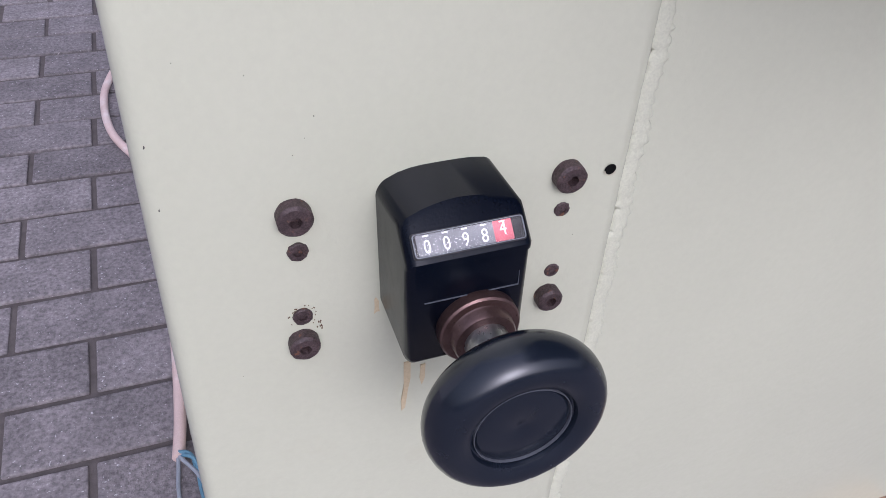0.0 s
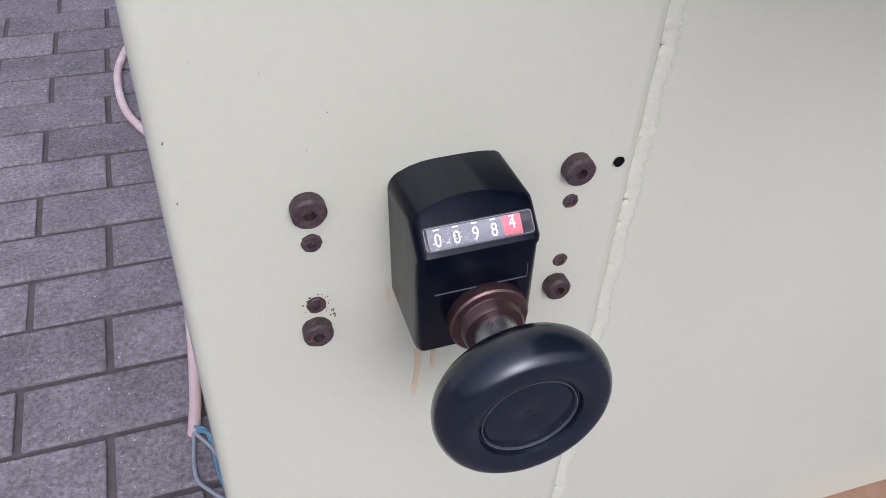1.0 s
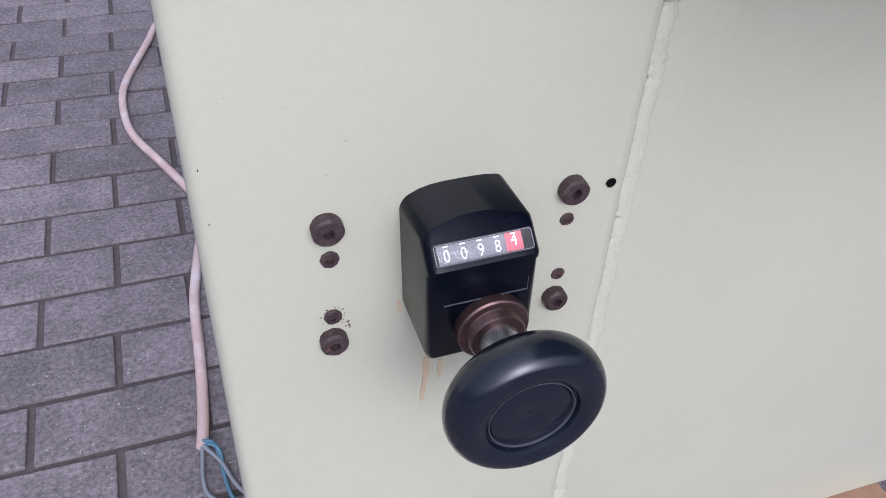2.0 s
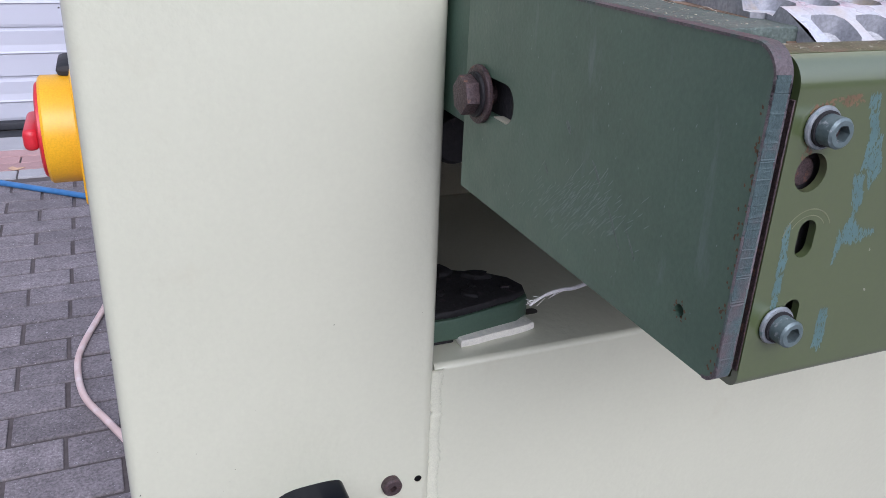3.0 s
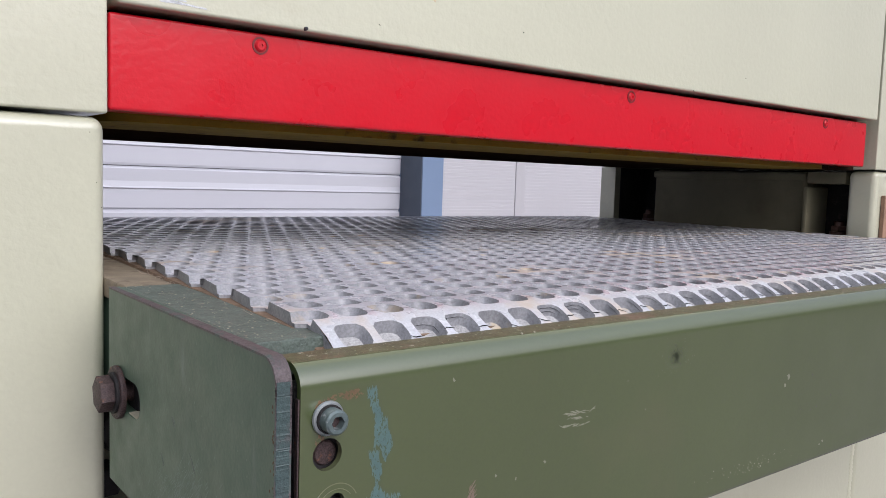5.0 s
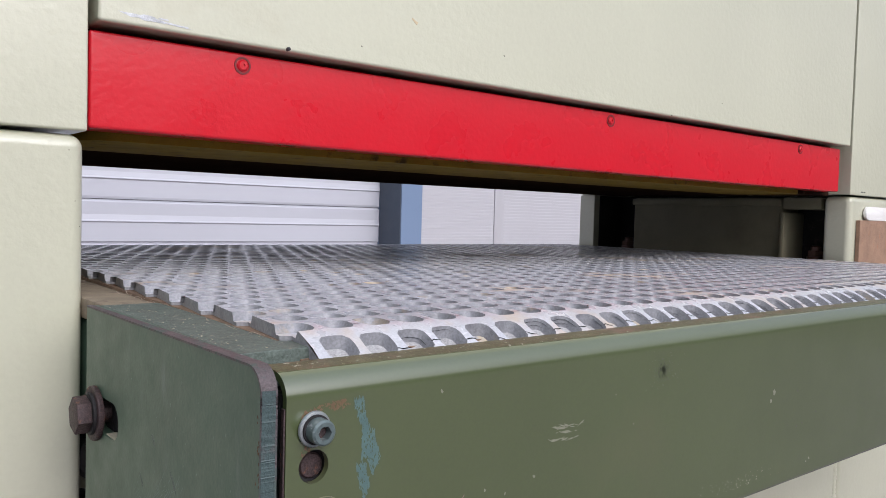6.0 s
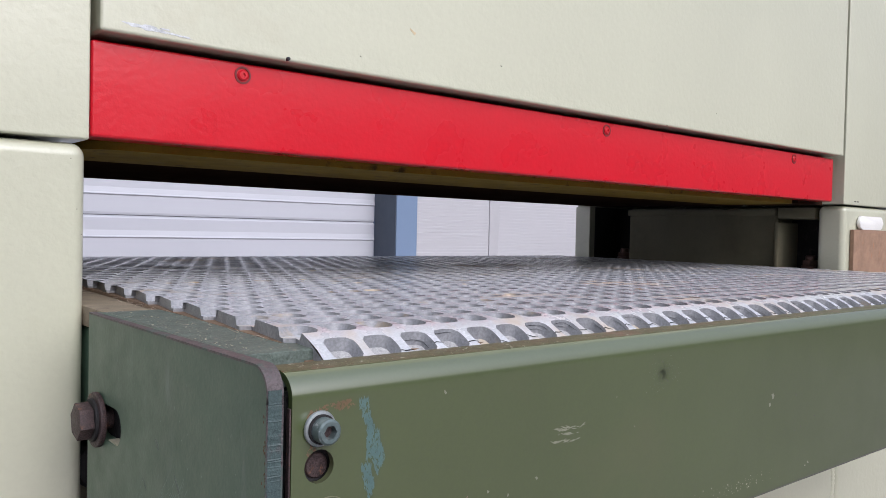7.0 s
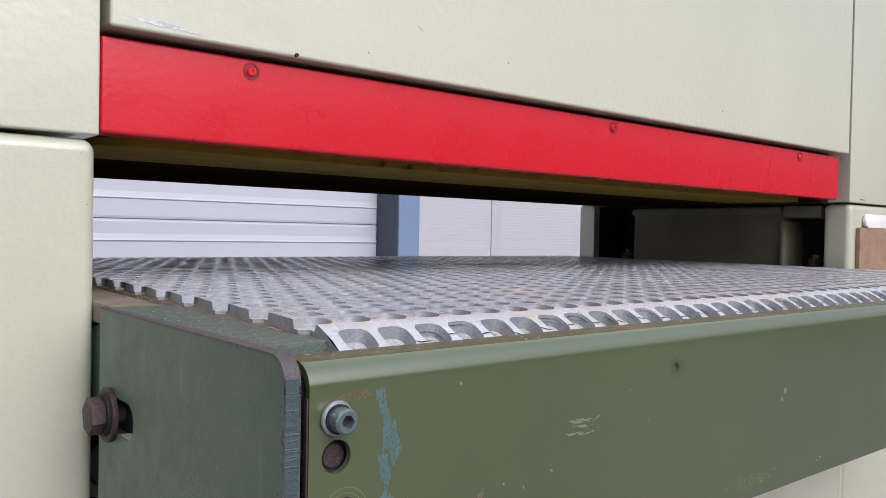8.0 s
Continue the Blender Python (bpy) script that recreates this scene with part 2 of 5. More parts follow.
WALL_GREY = surface("added_wall_grey", (0.36, 0.36, 0.375), 0.8, scale=1.2, amount=0.15, bump=0.5)
BLUE_GREY = surface("blue_grey_steel", (0.16, 0.225, 0.34), 0.45, scale=3, amount=0.06, bump=0.05)
REVEAL_SHADE = surface("dark_slate_reveal_shade", (0.055, 0.072, 0.100), 0.6, scale=6, amount=0.1, bump=0.05)
RUBBER_BLACK = surface("black_rubber", (0.025, 0.026, 0.030), 0.7, scale=40, amount=0.3)
HOSE_PINK = surface("pale_pink_hose", (0.60, 0.45, 0.405), 0.42, scale=22, amount=0.18, bump=0.08, stain=(0.70, 0.63, 0.60),
                    stain_scale=16, stain_cut=0.5, stain_soft=0.2)
HOSE_BLUE = surface("blue_hose", (0.045, 0.16, 0.36), 0.45, scale=30, amount=0.3)
WIRE_BLUE = surface("light_blue_wire", (0.085, 0.19, 0.26), 0.5, scale=80, amount=0.2)
WIRE_GREY = surface("grey_wire", (0.24, 0.26, 0.29), 0.5, scale=80, amount=0.2)
YELLOW = surface("yellow_plastic", (0.80, 0.42, 0.005), 0.38, scale=20, amount=0.06, bump=0.05)
SWITCH_RED = surface("red_plastic", (0.55, 0.02, 0.03), 0.4, scale=20, amount=0.1)
SWITCH_GREEN = surface("green_plastic", (0.005, 0.22, 0.09), 0.4, scale=20, amount=0.1)
WOOD = surface("sawn_timber", (0.30, 0.18, 0.105), 0.75, scale=40, amount=0.3, bump=0.5, bump_scale=300)
PUTTY = surface("old_putty", (0.74, 0.72, 0.63), 0.7, scale=120, amount=0.25, bump=1.2, bump_scale=160)
BARE_PAINT = surface("chipped_primer", (0.50, 0.52, 0.54), 0.35, metal=0.2, scale=160, amount=0.5, bump=0.4, bump_scale=500)
WHITE_PAINT = surface("white_paint", (0.80, 0.79, 0.76), 0.5, scale=30, amount=0.08)
TEAL_SCRAPE = surface("teal_old_paint", (0.078, 0.140, 0.136), 0.5, scale=120, amount=0.3)
SMUDGE_DARK = surface("greasy_smudge", (0.054, 0.068, 0.026), 0.45, scale=200, amount=0.3, coat=0.8, coat_rough=0.3, coat_ior=2.0)
RUBBED_GREEN = surface("rubbed_green_paint", (0.150, 0.200, 0.180), 0.5, scale=120, amount=0.3)
RUBBED_OLIVE = surface("rubbed_olive_paint", (0.150, 0.155, 0.085), 0.4, scale=120, amount=0.3)
PALE_SCRATCH = surface("pale_scratch", (0.185, 0.185, 0.135), 0.6, scale=200, amount=0.35)
SPECK = surface("pale_dust_speck", (0.30, 0.29, 0.22), 0.8, scale=200, amount=0.35)
SMEAR = surface("rubbed_pale_paint", (0.135, 0.145, 0.105), 0.5, scale=120, amount=0.3)
ROSE_SCRATCH = surface("primer_scratch", (0.16, 0.118, 0.088), 0.6, scale=200, amount=0.4)
HOLE_BLACK = surface("dark_hole", (0.008, 0.008, 0.008), 0.9, scale=300, amount=0.3, spec=0.0)
CHIP = surface("paint_chip", (0.05, 0.045, 0.04), 0.7, scale=300, amount=0.3)
LEAF = surface("dry_leaf", (0.55, 0.36, 0.22), 0.8, scale=60, amount=0.3)
LABEL_EDGE = surface("grey_moulded_edge", (0.10, 0.105, 0.12), 0.4, scale=300, amount=0.3)
PANE_GLINT = surface("clear_plastic_edge_glint", (0.22, 0.23, 0.25), 0.25, scale=300, amount=0.3)
DIGIT_WHITE = surface("white_digit", (0.80, 0.80, 0.80), 0.6, scale=300, amount=0.05, bump=0)
# grey of the number wheels includes the glare on the pane before them
DIGIT_BASE = surface("number_wheel_with_glare", (0.17, 0.168, 0.178), 0.5, scale=200, amount=0.15, bump=0)
DIGIT_RED = surface("red_number_wheel", (0.50, 0.10, 0.12), 0.5, scale=200, amount=0.15, bump=0)

GLASS = bpy.data.materials.new("clear_window_plastic")
GLASS.use_nodes = True
gb = GLASS.node_tree.nodes["Principled BSDF"]
gb.inputs["Base Color"].default_value = (1, 1, 1, 1)
gb.inputs["Roughness"].default_value = 0.16
gb.inputs["Transmission Weight"].default_value = 1.0
gb.inputs["IOR"].default_value = 1.18


# ---------------------------------------------------------------- mesh helpers
BIG_FORMS = ("post", "side_panel", "door_panel", "guard_strip", "lower_beam", "front_sheet", "pressure_beam", "inner_rail", "door_frame", "edge_bar", "plate")


def finish(bm, name, mat, parent=None, smooth=True, label=""):
    bmesh.ops.recalc_face_normals(bm, faces=bm.faces)
    me = bpy.data.meshes.new(name)
    bm.to_mesh(me)
    bm.free()
    if mat:
        me.materials.append(mat)
    if smooth:
        me.polygons.foreach_set("use_smooth", [True] * len(me.polygons))
        me.set_sharp_from_angle(angle=radians(38))
    ob = new(name, me)
    if smooth and name in BIG_FORMS:
        w = ob.modifiers.new("flat_faces", "WEIGHTED_NORMAL")
        w.keep_sharp = True
    if parent is not None:
        ob.parent = parent
    if label:
        tagged(ob, label)
    return ob


def part(name, bm, material, parent, label="", smooth=True):
    return finish(bm, name, material, parent, smooth, label)


def thing(name, label, category, at=(0, 0, 0), group="", kind=""):
    e = new(name)
    e.location = at
    e.empty_display_size = 0.02
    return tagged(e, label, category, group, kind)


def box(x0, x1, y0, y1, z0, z1, r=0.0, seg=3, bm=None, only=None):
    """A box with rounded edges. only: a test on an edge's middle and direction that says which edges are rounded."""
    bm = bm or bmesh.new()
    g = bmesh.ops.create_cube(bm, size=1.0)
    vs = g["verts"]
    for v in vs:
        v.co = Vector(((x0 + x1) / 2 + v.co.x * (x1 - x0), (y0 + y1) / 2 + v.co.y * (y1 - y0), (z0 + z1) / 2 + v.co.z * (z1 - z0)))
    if r:
        es = list({e for v in vs for e in v.link_edges})
        if only:
            es = [e for e in es if only((e.verts[0].co + e.verts[1].co) / 2, (e.verts[1].co - e.verts[0].co).normalized())]
        bmesh.ops.bevel(bm, geom=es, offset=r, segments=seg, profile=0.5, affect="EDGES", clamp_overlap=True)
    return bm


def prism(outline, axis, a, b, bm=None, r=0.0, seg=2):
    """A flat outline pushed from a to b along an axis: x takes (y, z), y takes (x, z), z takes (x, y)."""
    bm = bm or bmesh.new()

    def put(p, d):
        return {"x": (d, p[0], p[1]), "y": (p[0], d, p[1]), "z": (p[0], p[1], d)}[axis]

    lo = [bm.verts.new(put(p, a)) for p in outline]
    hi = [bm.verts.new(put(p, b)) for p in outline]
    fs = [bm.faces.new(lo[::-1]), bm.faces.new(hi)]
    k = len(outline)
    for i in range(k):
        fs.append(bm.faces.new((lo[i], lo[(i + 1) % k], hi[(i + 1) % k], hi[i])))
    if r:
        es = list({e for e in fs[0].edges} | {e for e in fs[1].edges})
        bmesh.ops.bevel(bm, geom=es, offset=r, segments=seg, profile=0.5, affect="EDGES", clamp_overlap=True)
    return bm


def rounded_rect(x0, x1, z0, z1, r, n=5):
    pts = []
    for cx, cz, a0 in ((x1 - r, z1 - r, 0), (x0 + r, z1 - r, 90), (x0 + r, z0 + r, 180), (x1 - r, z0 + r, 270)):
        for i in range(n + 1):
            a = radians(a0 + 90 * i / n)
            pts.append((cx + r * math.cos(a), cz + r * math.sin(a)))
    return pts


def lathe(profile, centre, axis="y", n=32, bm=None, cap=True):
    """Turns (radius, distance along the axis) round an axis through centre."""
    bm = bm or bmesh.new()
    c = Vector(centre)
    rings = []
    for rad, d in profile:
        ring = []
        for i in range(n):
            a = 2 * math.pi * i / n
            u, v = rad * math.cos(a), rad * math.sin(a)
            o = {"y": (u, d, v), "x": (d, u, v), "z": (u, v, d)}[axis]
            ring.append(bm.verts.new(c + Vector(o)))
        rings.append(ring)
    for a, b in zip(rings, rings[1:]):
        for i in range(n):
            bm.faces.new((a[i], a[(i + 1) % n], b[(i + 1) % n], b[i]))
    if cap:
        for ring in (rings[0], rings[-1]):
            bm.faces.new(ring)
    return bm


def smooth_path(points, steps=8):
    pts = [Vector(p) for p in points]
    out = []
    for i in range(len(pts) - 1):
        p0, p1, p2, p3 = pts[max(i - 1, 0)], pts[i], pts[i + 1], pts[min(i + 2, len(pts) - 1)]
        for s in range(steps):
            t = s / steps
            out.append(0.5 * ((2 * p1) + (p2 - p0) * t + (2 * p0 - 5 * p1 + 4 * p2 - p3) * t * t + (3 * p1 - p0 - 3 * p2 + p3) * t ** 3))
    out.append(pts[-1])
    return out


def tube(points, radius, n=10, steps=8, bm=None, taper=None):
    bm = bm or bmesh.new()
    path = smooth_path(points, steps)
    rings = []
    for i, p in enumerate(path):
        d = (path[min(i + 1, len(path) - 1)] - path[max(i - 1, 0)]).normalized()
        side = d.cross(Vector((0.03, 0.02, 1))).normalized()
        up = side.cross(d)
        r = radius * (taper(i / (len(path) - 1)) if taper else 1.0)
        rings.append([bm.verts.new(p + side * r * math.cos(2 * math.pi * k / n) + up * r * math.sin(2 * math.pi * k / n)) for k in range(n)])
    for a, b in zip(rings, rings[1:]):
        for k in range(n):
            bm.faces.new((a[k], a[(k + 1) % n], b[(k + 1) % n], b[k]))
    bm.faces.new(rings[0])
    bm.faces.new(rings[-1])
    return bm


def blot(outline, y, depth=0.0004):
    """A thin raised or scraped patch on a face that looks towards -y."""
    return prism(outline, "y", y - depth, y + 0.0002)


def ragged(cx, cz, rx, rz, n=16, rough=0.35, turn=0.0, seed=0):
    rnd = random.Random(seed)
    pts = []
    for i in range(n):
        a = 2 * math.pi * i / n
        k = 1 + rough * (rnd.random() * 2 - 1)
        u, v = rx * k * math.cos(a), rz * k * math.sin(a)
        pts.append((cx + u * math.cos(turn) - v * math.sin(turn), cz + u * math.sin(turn) + v * math.cos(turn)))
    return pts


def hexagon(r, turn=0.0):
    return [(r * math.cos(turn + i * math.pi / 3), r * math.sin(turn + i * math.pi / 3)) for i in range(6)]



def sheet_with_holes(outline, holes, axis, a, b):
    """A plate in the plane across an axis, from a to b along it, with real holes through it."""
    bm = bmesh.new()

    def put(p, d):
        return (d, p[0], p[1]) if axis == "x" else (p[0], d, p[1])

    edges = []
    for loop in [outline, *holes]:
        vs = [bm.verts.new(put(p, a)) for p in loop]
        edges += [bm.edges.new((vs[i], vs[(i + 1) % len(vs)])) for i in range(len(vs))]
    bmesh.ops.triangle_fill(bm, use_beauty=True, use_dissolve=False, edges=edges)
    inside = []
    for f in bm.faces:
        c = f.calc_center_median()
        u, v = (c.y, c.z) if axis == "x" else (c.x, c.z)
        for h in holes:
            hit, k = False, len(h)
            for i in range(k):
                (x1, y1), (x2, y2) = h[i], h[(i + 1) % k]
                if (y1 > v) != (y2 > v) and u < (x2 - x1) * (v - y1) / (y2 - y1) + x1:
                    hit = not hit
            if hit:
                inside.append(f)
                break
    if inside:
        bmesh.ops.delete(bm, geom=inside, context="FACES_ONLY")
    g = bmesh.ops.extrude_face_region(bm, geom=list(bm.faces))
    d = Vector((b - a, 0, 0)) if axis == "x" else Vector((0, b - a, 0))
    bmesh.ops.translate(bm, vec=d, verts=[v for v in g["geom"] if isinstance(v, bmesh.types.BMVert)])
    return bm


def circle(cx, cz, r, n=20, rz=None):
    rz = rz or r
    return [(cx + r * math.cos(2 * math.pi * i / n), cz + rz * math.sin(2 * math.pi * i / n)) for i in range(n)]


def ring(cx, cz, r0, r1, y0, y1, n=28, arc=(0, 360)):
    """A flat washer-shaped band that looks towards -y."""
    bm = bmesh.new()
    full = arc[1] - arc[0] >= 360
    k = n if full else n + 1
    rows = []
    for i in range(k):
        t = radians(arc[0] + (arc[1] - arc[0]) * i / n)
        c, s_ = math.cos(t), math.sin(t)
        rows.append([bm.verts.new((cx + r * c, y, cz + r * s_)) for r, y in ((r0, y0), (r1, y0), (r1, y1), (r0, y1))])
    for i in range(k if full else k - 1):
        p, q = rows[i], rows[(i + 1) % k]
        for j in range(4):
            bm.faces.new((p[j], p[(j + 1) % 4], q[(j + 1) % 4], q[j]))
    if not full:
        bm.faces.new(rows[0])
        bm.faces.new(rows[-1])
    return bm


def lettering(text, size, material, parent, m, name="digit"):
    """Characters of the built-in font as a mesh, laid by the matrix m."""
    cu = bpy.data.curves.new(name, "FONT")
    cu.body, cu.size, cu.extrude = text, size, 0.00008
    cu.align_x, cu.align_y = "CENTER", "CENTER"
    tmp = new(name + "_curve", cu)
    me = bpy.data.meshes.new_from_object(tmp.evaluated_get(bpy.context.evaluated_depsgraph_get()))
    bpy.data.objects.remove(tmp)
    bpy.data.curves.remove(cu)
    me.materials.clear()
    me.materials.append(material)
    me.transform(m)
    ob = new(name, me)
    ob.parent = parent
    return ob


def socket_screw(name, at, r, h, recess_r, material, parent, chamfer=0.0012, socket_depth=0.004, n=28, label="", rough=0.0, seed=0):
    """A socket head screw that looks towards -y, with a real hexagon socket."""
    bm = bmesh.new()
    rnd = random.Random(seed)
    x, y, z = at
    jit = [1 + rough * (rnd.random() - 0.5) for _ in range(n)]
    prof = [(r, y + 0.001), (r, y - h + chamfer), (r - chamfer, y - h)]
    rings = [[bm.verts.new((x + q * jit[i] * math.cos(2 * math.pi * i / n), d, z + q * jit[i] * math.sin(2 * math.pi * i / n))) for i in range(n)] for q, d in prof]

    def hexr(i):
        a = (2 * math.pi * i / n) % (math.pi / 3) - math.pi / 6
        return recess_r * math.cos(math.pi / 6) / math.cos(a)

    for d in (y - h, y - h + socket_depth):
        rings.append([bm.verts.new((x + hexr(i) * math.cos(2 * math.pi * i / n), d, z + hexr(i) * math.sin(2 * math.pi * i / n))) for i in range(n)])
    for a, b in zip(rings, rings[1:]):
        for i in range(n):
            bm.faces.new((a[i], a[(i + 1) % n], b[(i + 1) % n], b[i]))
    bm.faces.new(rings[-1])
    bm.faces.new(rings[0])
    return part(name, bm, material, parent, label)


# ---------------------------------------------------------------- the yard
GZ = -0.044  # level of the paving
ground = tagged(finish(box(-400, 400, -400, 400, -0.30, GZ - 0.0045), "ground", JOINT), "dark sandy ground between the grey concrete pavers", "ground", kind="structure")

# ---------------------------------------------------------------- the building behind
wall = thing("wall_north", "white ribbed metal wall of the hall behind the machine", "wall", kind="structure")
for xa, xb in ((2.805, 3.400), (3.421, 9.0)):
    bm = bmesh.new()
    z = GZ
    while z < 4.6:
        prism([(3.27, z), (3.27, z + 0.0160), (3.2715, z + 0.0181), (3.2715, z + 0.0202), (3.37, z + 0.0202), (3.37, z)], "x", xa, xb, bm)
        z += 0.0202
    part("ribbed_panel", bm, WALL_WHITE, wall, smooth=False)
part("panel_joint", box(3.401, 3.4815, 3.262, 3.28, GZ, 4.6, 0.003, 2), WALL_WHITE, wall, "smooth white joint strip")
part("lintel", box(-3.05, 9.0, 3.29, 3.72, 4.605, 6.0), WALL_WHITE, wall)
part("wall_block", box(-12, -3.055, 3.27, 3.72, GZ, 6.0), WALL_WHITE, wall)
FRAME_LABEL = "blue-grey painted steel door frame post of the hall"
garage_frame = tagged(finish(box(2.6455, 2.8010, 3.254, 3.54, GZ, 4.6, 0.006, 2), "door_frame", BLUE_GREY), FRAME_LABEL, "door frame", kind="structure")
# thin dark sheet on the frame's inner side, painted for its shade
part("jamb_seal", box(2.6390, 2.6450, 3.258, 3.470, GZ + 0.035, 4.6, 0.002, 2), REVEAL_SHADE, garage_frame, "shaded inner side of the frame, painted dark slate")
tagged(finish(box(-3.05, -2.905, 3.254, 3.54, GZ, 4.6, 0.006, 2), "door_frame", BLUE_GREY), FRAME_LABEL, "door frame", kind="structure")
garage = thing("door_1", "closed white sectional garage door with horizontal grooves", "garage door", kind="structure")
rib, sec, DY, DARK_RIB = 0.1045, 0.627, 3.48, 0
for s in range(8):
    zb = -0.234 + s * sec
    z0, z1 = max(zb, GZ + 0.035) + 0.001, zb + sec - 0.001
    prof = [(DY + 0.04, z0), (DY + 0.004, z0), (DY, z0 + 0.012)]
    for k in range(1, 6):
        zz = zb + k * rib
        if zz - 0.02 > z0:
            prof += [(DY - 0.002, zz - 0.022), (DY + 0.010, zz - 0.010), (DY + 0.010, zz - 0.002), (DY, zz + 0.004)] if k % 2 == DARK_RIB else [(DY - 0.001, zz - 0.010), (DY - 0.008, zz - 0.003), (DY - 0.004, zz + 0.004), (DY, zz + 0.030)]
    prof += [(DY - 0.003, z1 - 0.014), (DY + 0.010, z1 - 0.004), (DY + 0.012, z1), (DY + 0.04, z1)]
    part("door_section", prism(prof, "x", -2.902, 2.6435), DOOR_WHITE, garage, smooth=False)
part("bottom_seal", box(-2.902, 2.6435, DY - 0.03, DY + 0.03, GZ, GZ + 0.035, 0.006, 2), RUBBER_BLACK, garage, "black rubber bottom seal")
# unseen wall, added to shape the low light and what the paint reflects
tagged(finish(box(-30, 30, -12.4, -12.0, GZ, 3.2), "wall_south", WALL_GREY), "unseen plain grey wall, added to shape light and reflections", "wall", kind="structure")

# ---------------------------------------------------------------- machine frame
machine = thing("sanding_machine", "large cream painted wide belt sanding machine standing outdoors on pavers", "machine")
POST_L = -0.2135
post = part("post", box(POST_L, 0.0, 0.0, 0.48, GZ, 1.0305, 0.009, 5), CREAM, machine, "cream painted steel post with rounded edges")
part("side_panel", box(POST_L, 0.001, -0.001, 0.48, 1.0325, 2.05, 0.0018, 3), CREAM, machine)
part("post", box(1.0845, 1.32, 0.0, 0.042, GZ, 1.0305, 0.009, 5), CREAM, machine, "cream painted steel post with rounded edges")
part("side_panel", box(1.0785, 1.32, -0.001, 0.52, 1.0325, 2.05, 0.0018, 3), CREAM, machine)
beam = part("lower_beam", box(0.0005, 1.0840, 0.004, 0.375, 0.145, 0.6515, 0.0050, 6, only=lambda c, d: abs(d.x) > 0.9), CREAM, machine,
            "cream painted lower cross beam")
door_panel = part("door_panel", box(0.006, 1.0650, -0.004, 0.03, 1.1032, 2.05, 0.0024, 4), CREAM, machine, "large cream front door panel")
strip = part("guard_strip", box(0.0035, 1.0567, 0.0070, 0.030, 1.0356, 1.0990, 0.0022, 3), RED, machine, "glossy red painted guard strip")
part("strip_flange", prism(rounded_rect(0.006, 1.002, 0.0305, 0.150, 0.026), "z", 1.0302, 1.0362), YELLOW_OLIVE, machine, "olive yellow underside of the guard")
# dark brown backing, put in for the shade in the gap over the guard
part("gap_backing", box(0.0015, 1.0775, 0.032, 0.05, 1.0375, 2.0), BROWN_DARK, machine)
# added dark blocker, closes a pale opening at the guard's right end
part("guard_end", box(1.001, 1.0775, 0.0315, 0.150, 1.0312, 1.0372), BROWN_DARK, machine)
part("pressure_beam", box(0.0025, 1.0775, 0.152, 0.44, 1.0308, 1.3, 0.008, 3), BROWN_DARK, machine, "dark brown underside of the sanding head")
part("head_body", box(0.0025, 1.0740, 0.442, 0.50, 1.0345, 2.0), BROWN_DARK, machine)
part("roof", box(POST_L, 1.32, 0.0, 0.52, 2.053, 2.08, 0.004, 2), CREAM, machine)
# added plate: blocks light from behind, cream to bounce light onto the beam
part("rear_plate", box(0.001, 1.07, 0.50, 0.51, 0.02, 0.80), CREAM_DIRTY, machine, "added cream plate that blocks rear light and bounces front light")
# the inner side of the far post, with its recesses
# black back and bolt shelves: the recess's shade is put into their colour
part("inner_back", box(1.152, 1.32, 0.0455, 0.478, GZ, 1.031), BLACK_STEEL_AND_SHADE, machine)
part("inner_rail", box(1.094, 1.151, 0.112, 0.405, 0.86, 1.0285, 0.006, 3), GRIME_AND_SHADE, machine, "grimy inner side rail, darkened for the shade it stands in")
part("inner_rail", box(1.0925, 1.151, 0.048, 0.111, 1.010, 1.0288, 0.003, 2), GRIME_AND_SHADE, machine, "grimy inner side rail, darkened for the shade it stands in")
part("inner_rib", box(1.084, 1.151, 0.103, 0.111, 0.86, 1.005, 0.003, 2), GRIME_AND_SHADE, machine)
part("post", box(1.0745, 1.0905, 0.484, 0.52, GZ, 1.0322, 0.001, 2), CREAM, machine, "cream painted steel post with rounded edges")
# a black sheet stands in for the shade in the rear recess
part("recess_back", box(1.091, 1.32, 0.490, 0.52, GZ, 1.0322), BLACK_STEEL_AND_SHADE, machine, "back of the post recess, its shade put in as black")
part("rail_lip", box(1.0890, 1.0935, 0.112, 0.405, 1.0150, 1.0262, 0.002, 2), GRIME_AND_SHADE, machine)
for yb in (0.069, 0.437):
    bm = lathe([(0.0001, 0.926), (0.015, 0.926), (0.015, 0.931), (0.0135, 0.9315), (0.0135, 0.936)], (1.125, yb, 0), "z", 24)
    prism([(1.125 + a, yb + b) for a, b in hexagon(0.0125, 0.3)], "z", 0.936, 0.945, bm, 0.001)
    lathe([(0.008, 0.945), (0.008, 0.951), (0.006, 0.953)], (1.125, yb, 0), "z", 20, bm)
    part("levelling_bolt", bm, BROWN_STEEL, machine, "greasy black bolt and nut")
    part("bolt_shelf", box(1.101, 1.151, yb - 0.017, yb + 0.017, 0.86, 0.9255), BLACK_STEEL_AND_SHADE, machine)
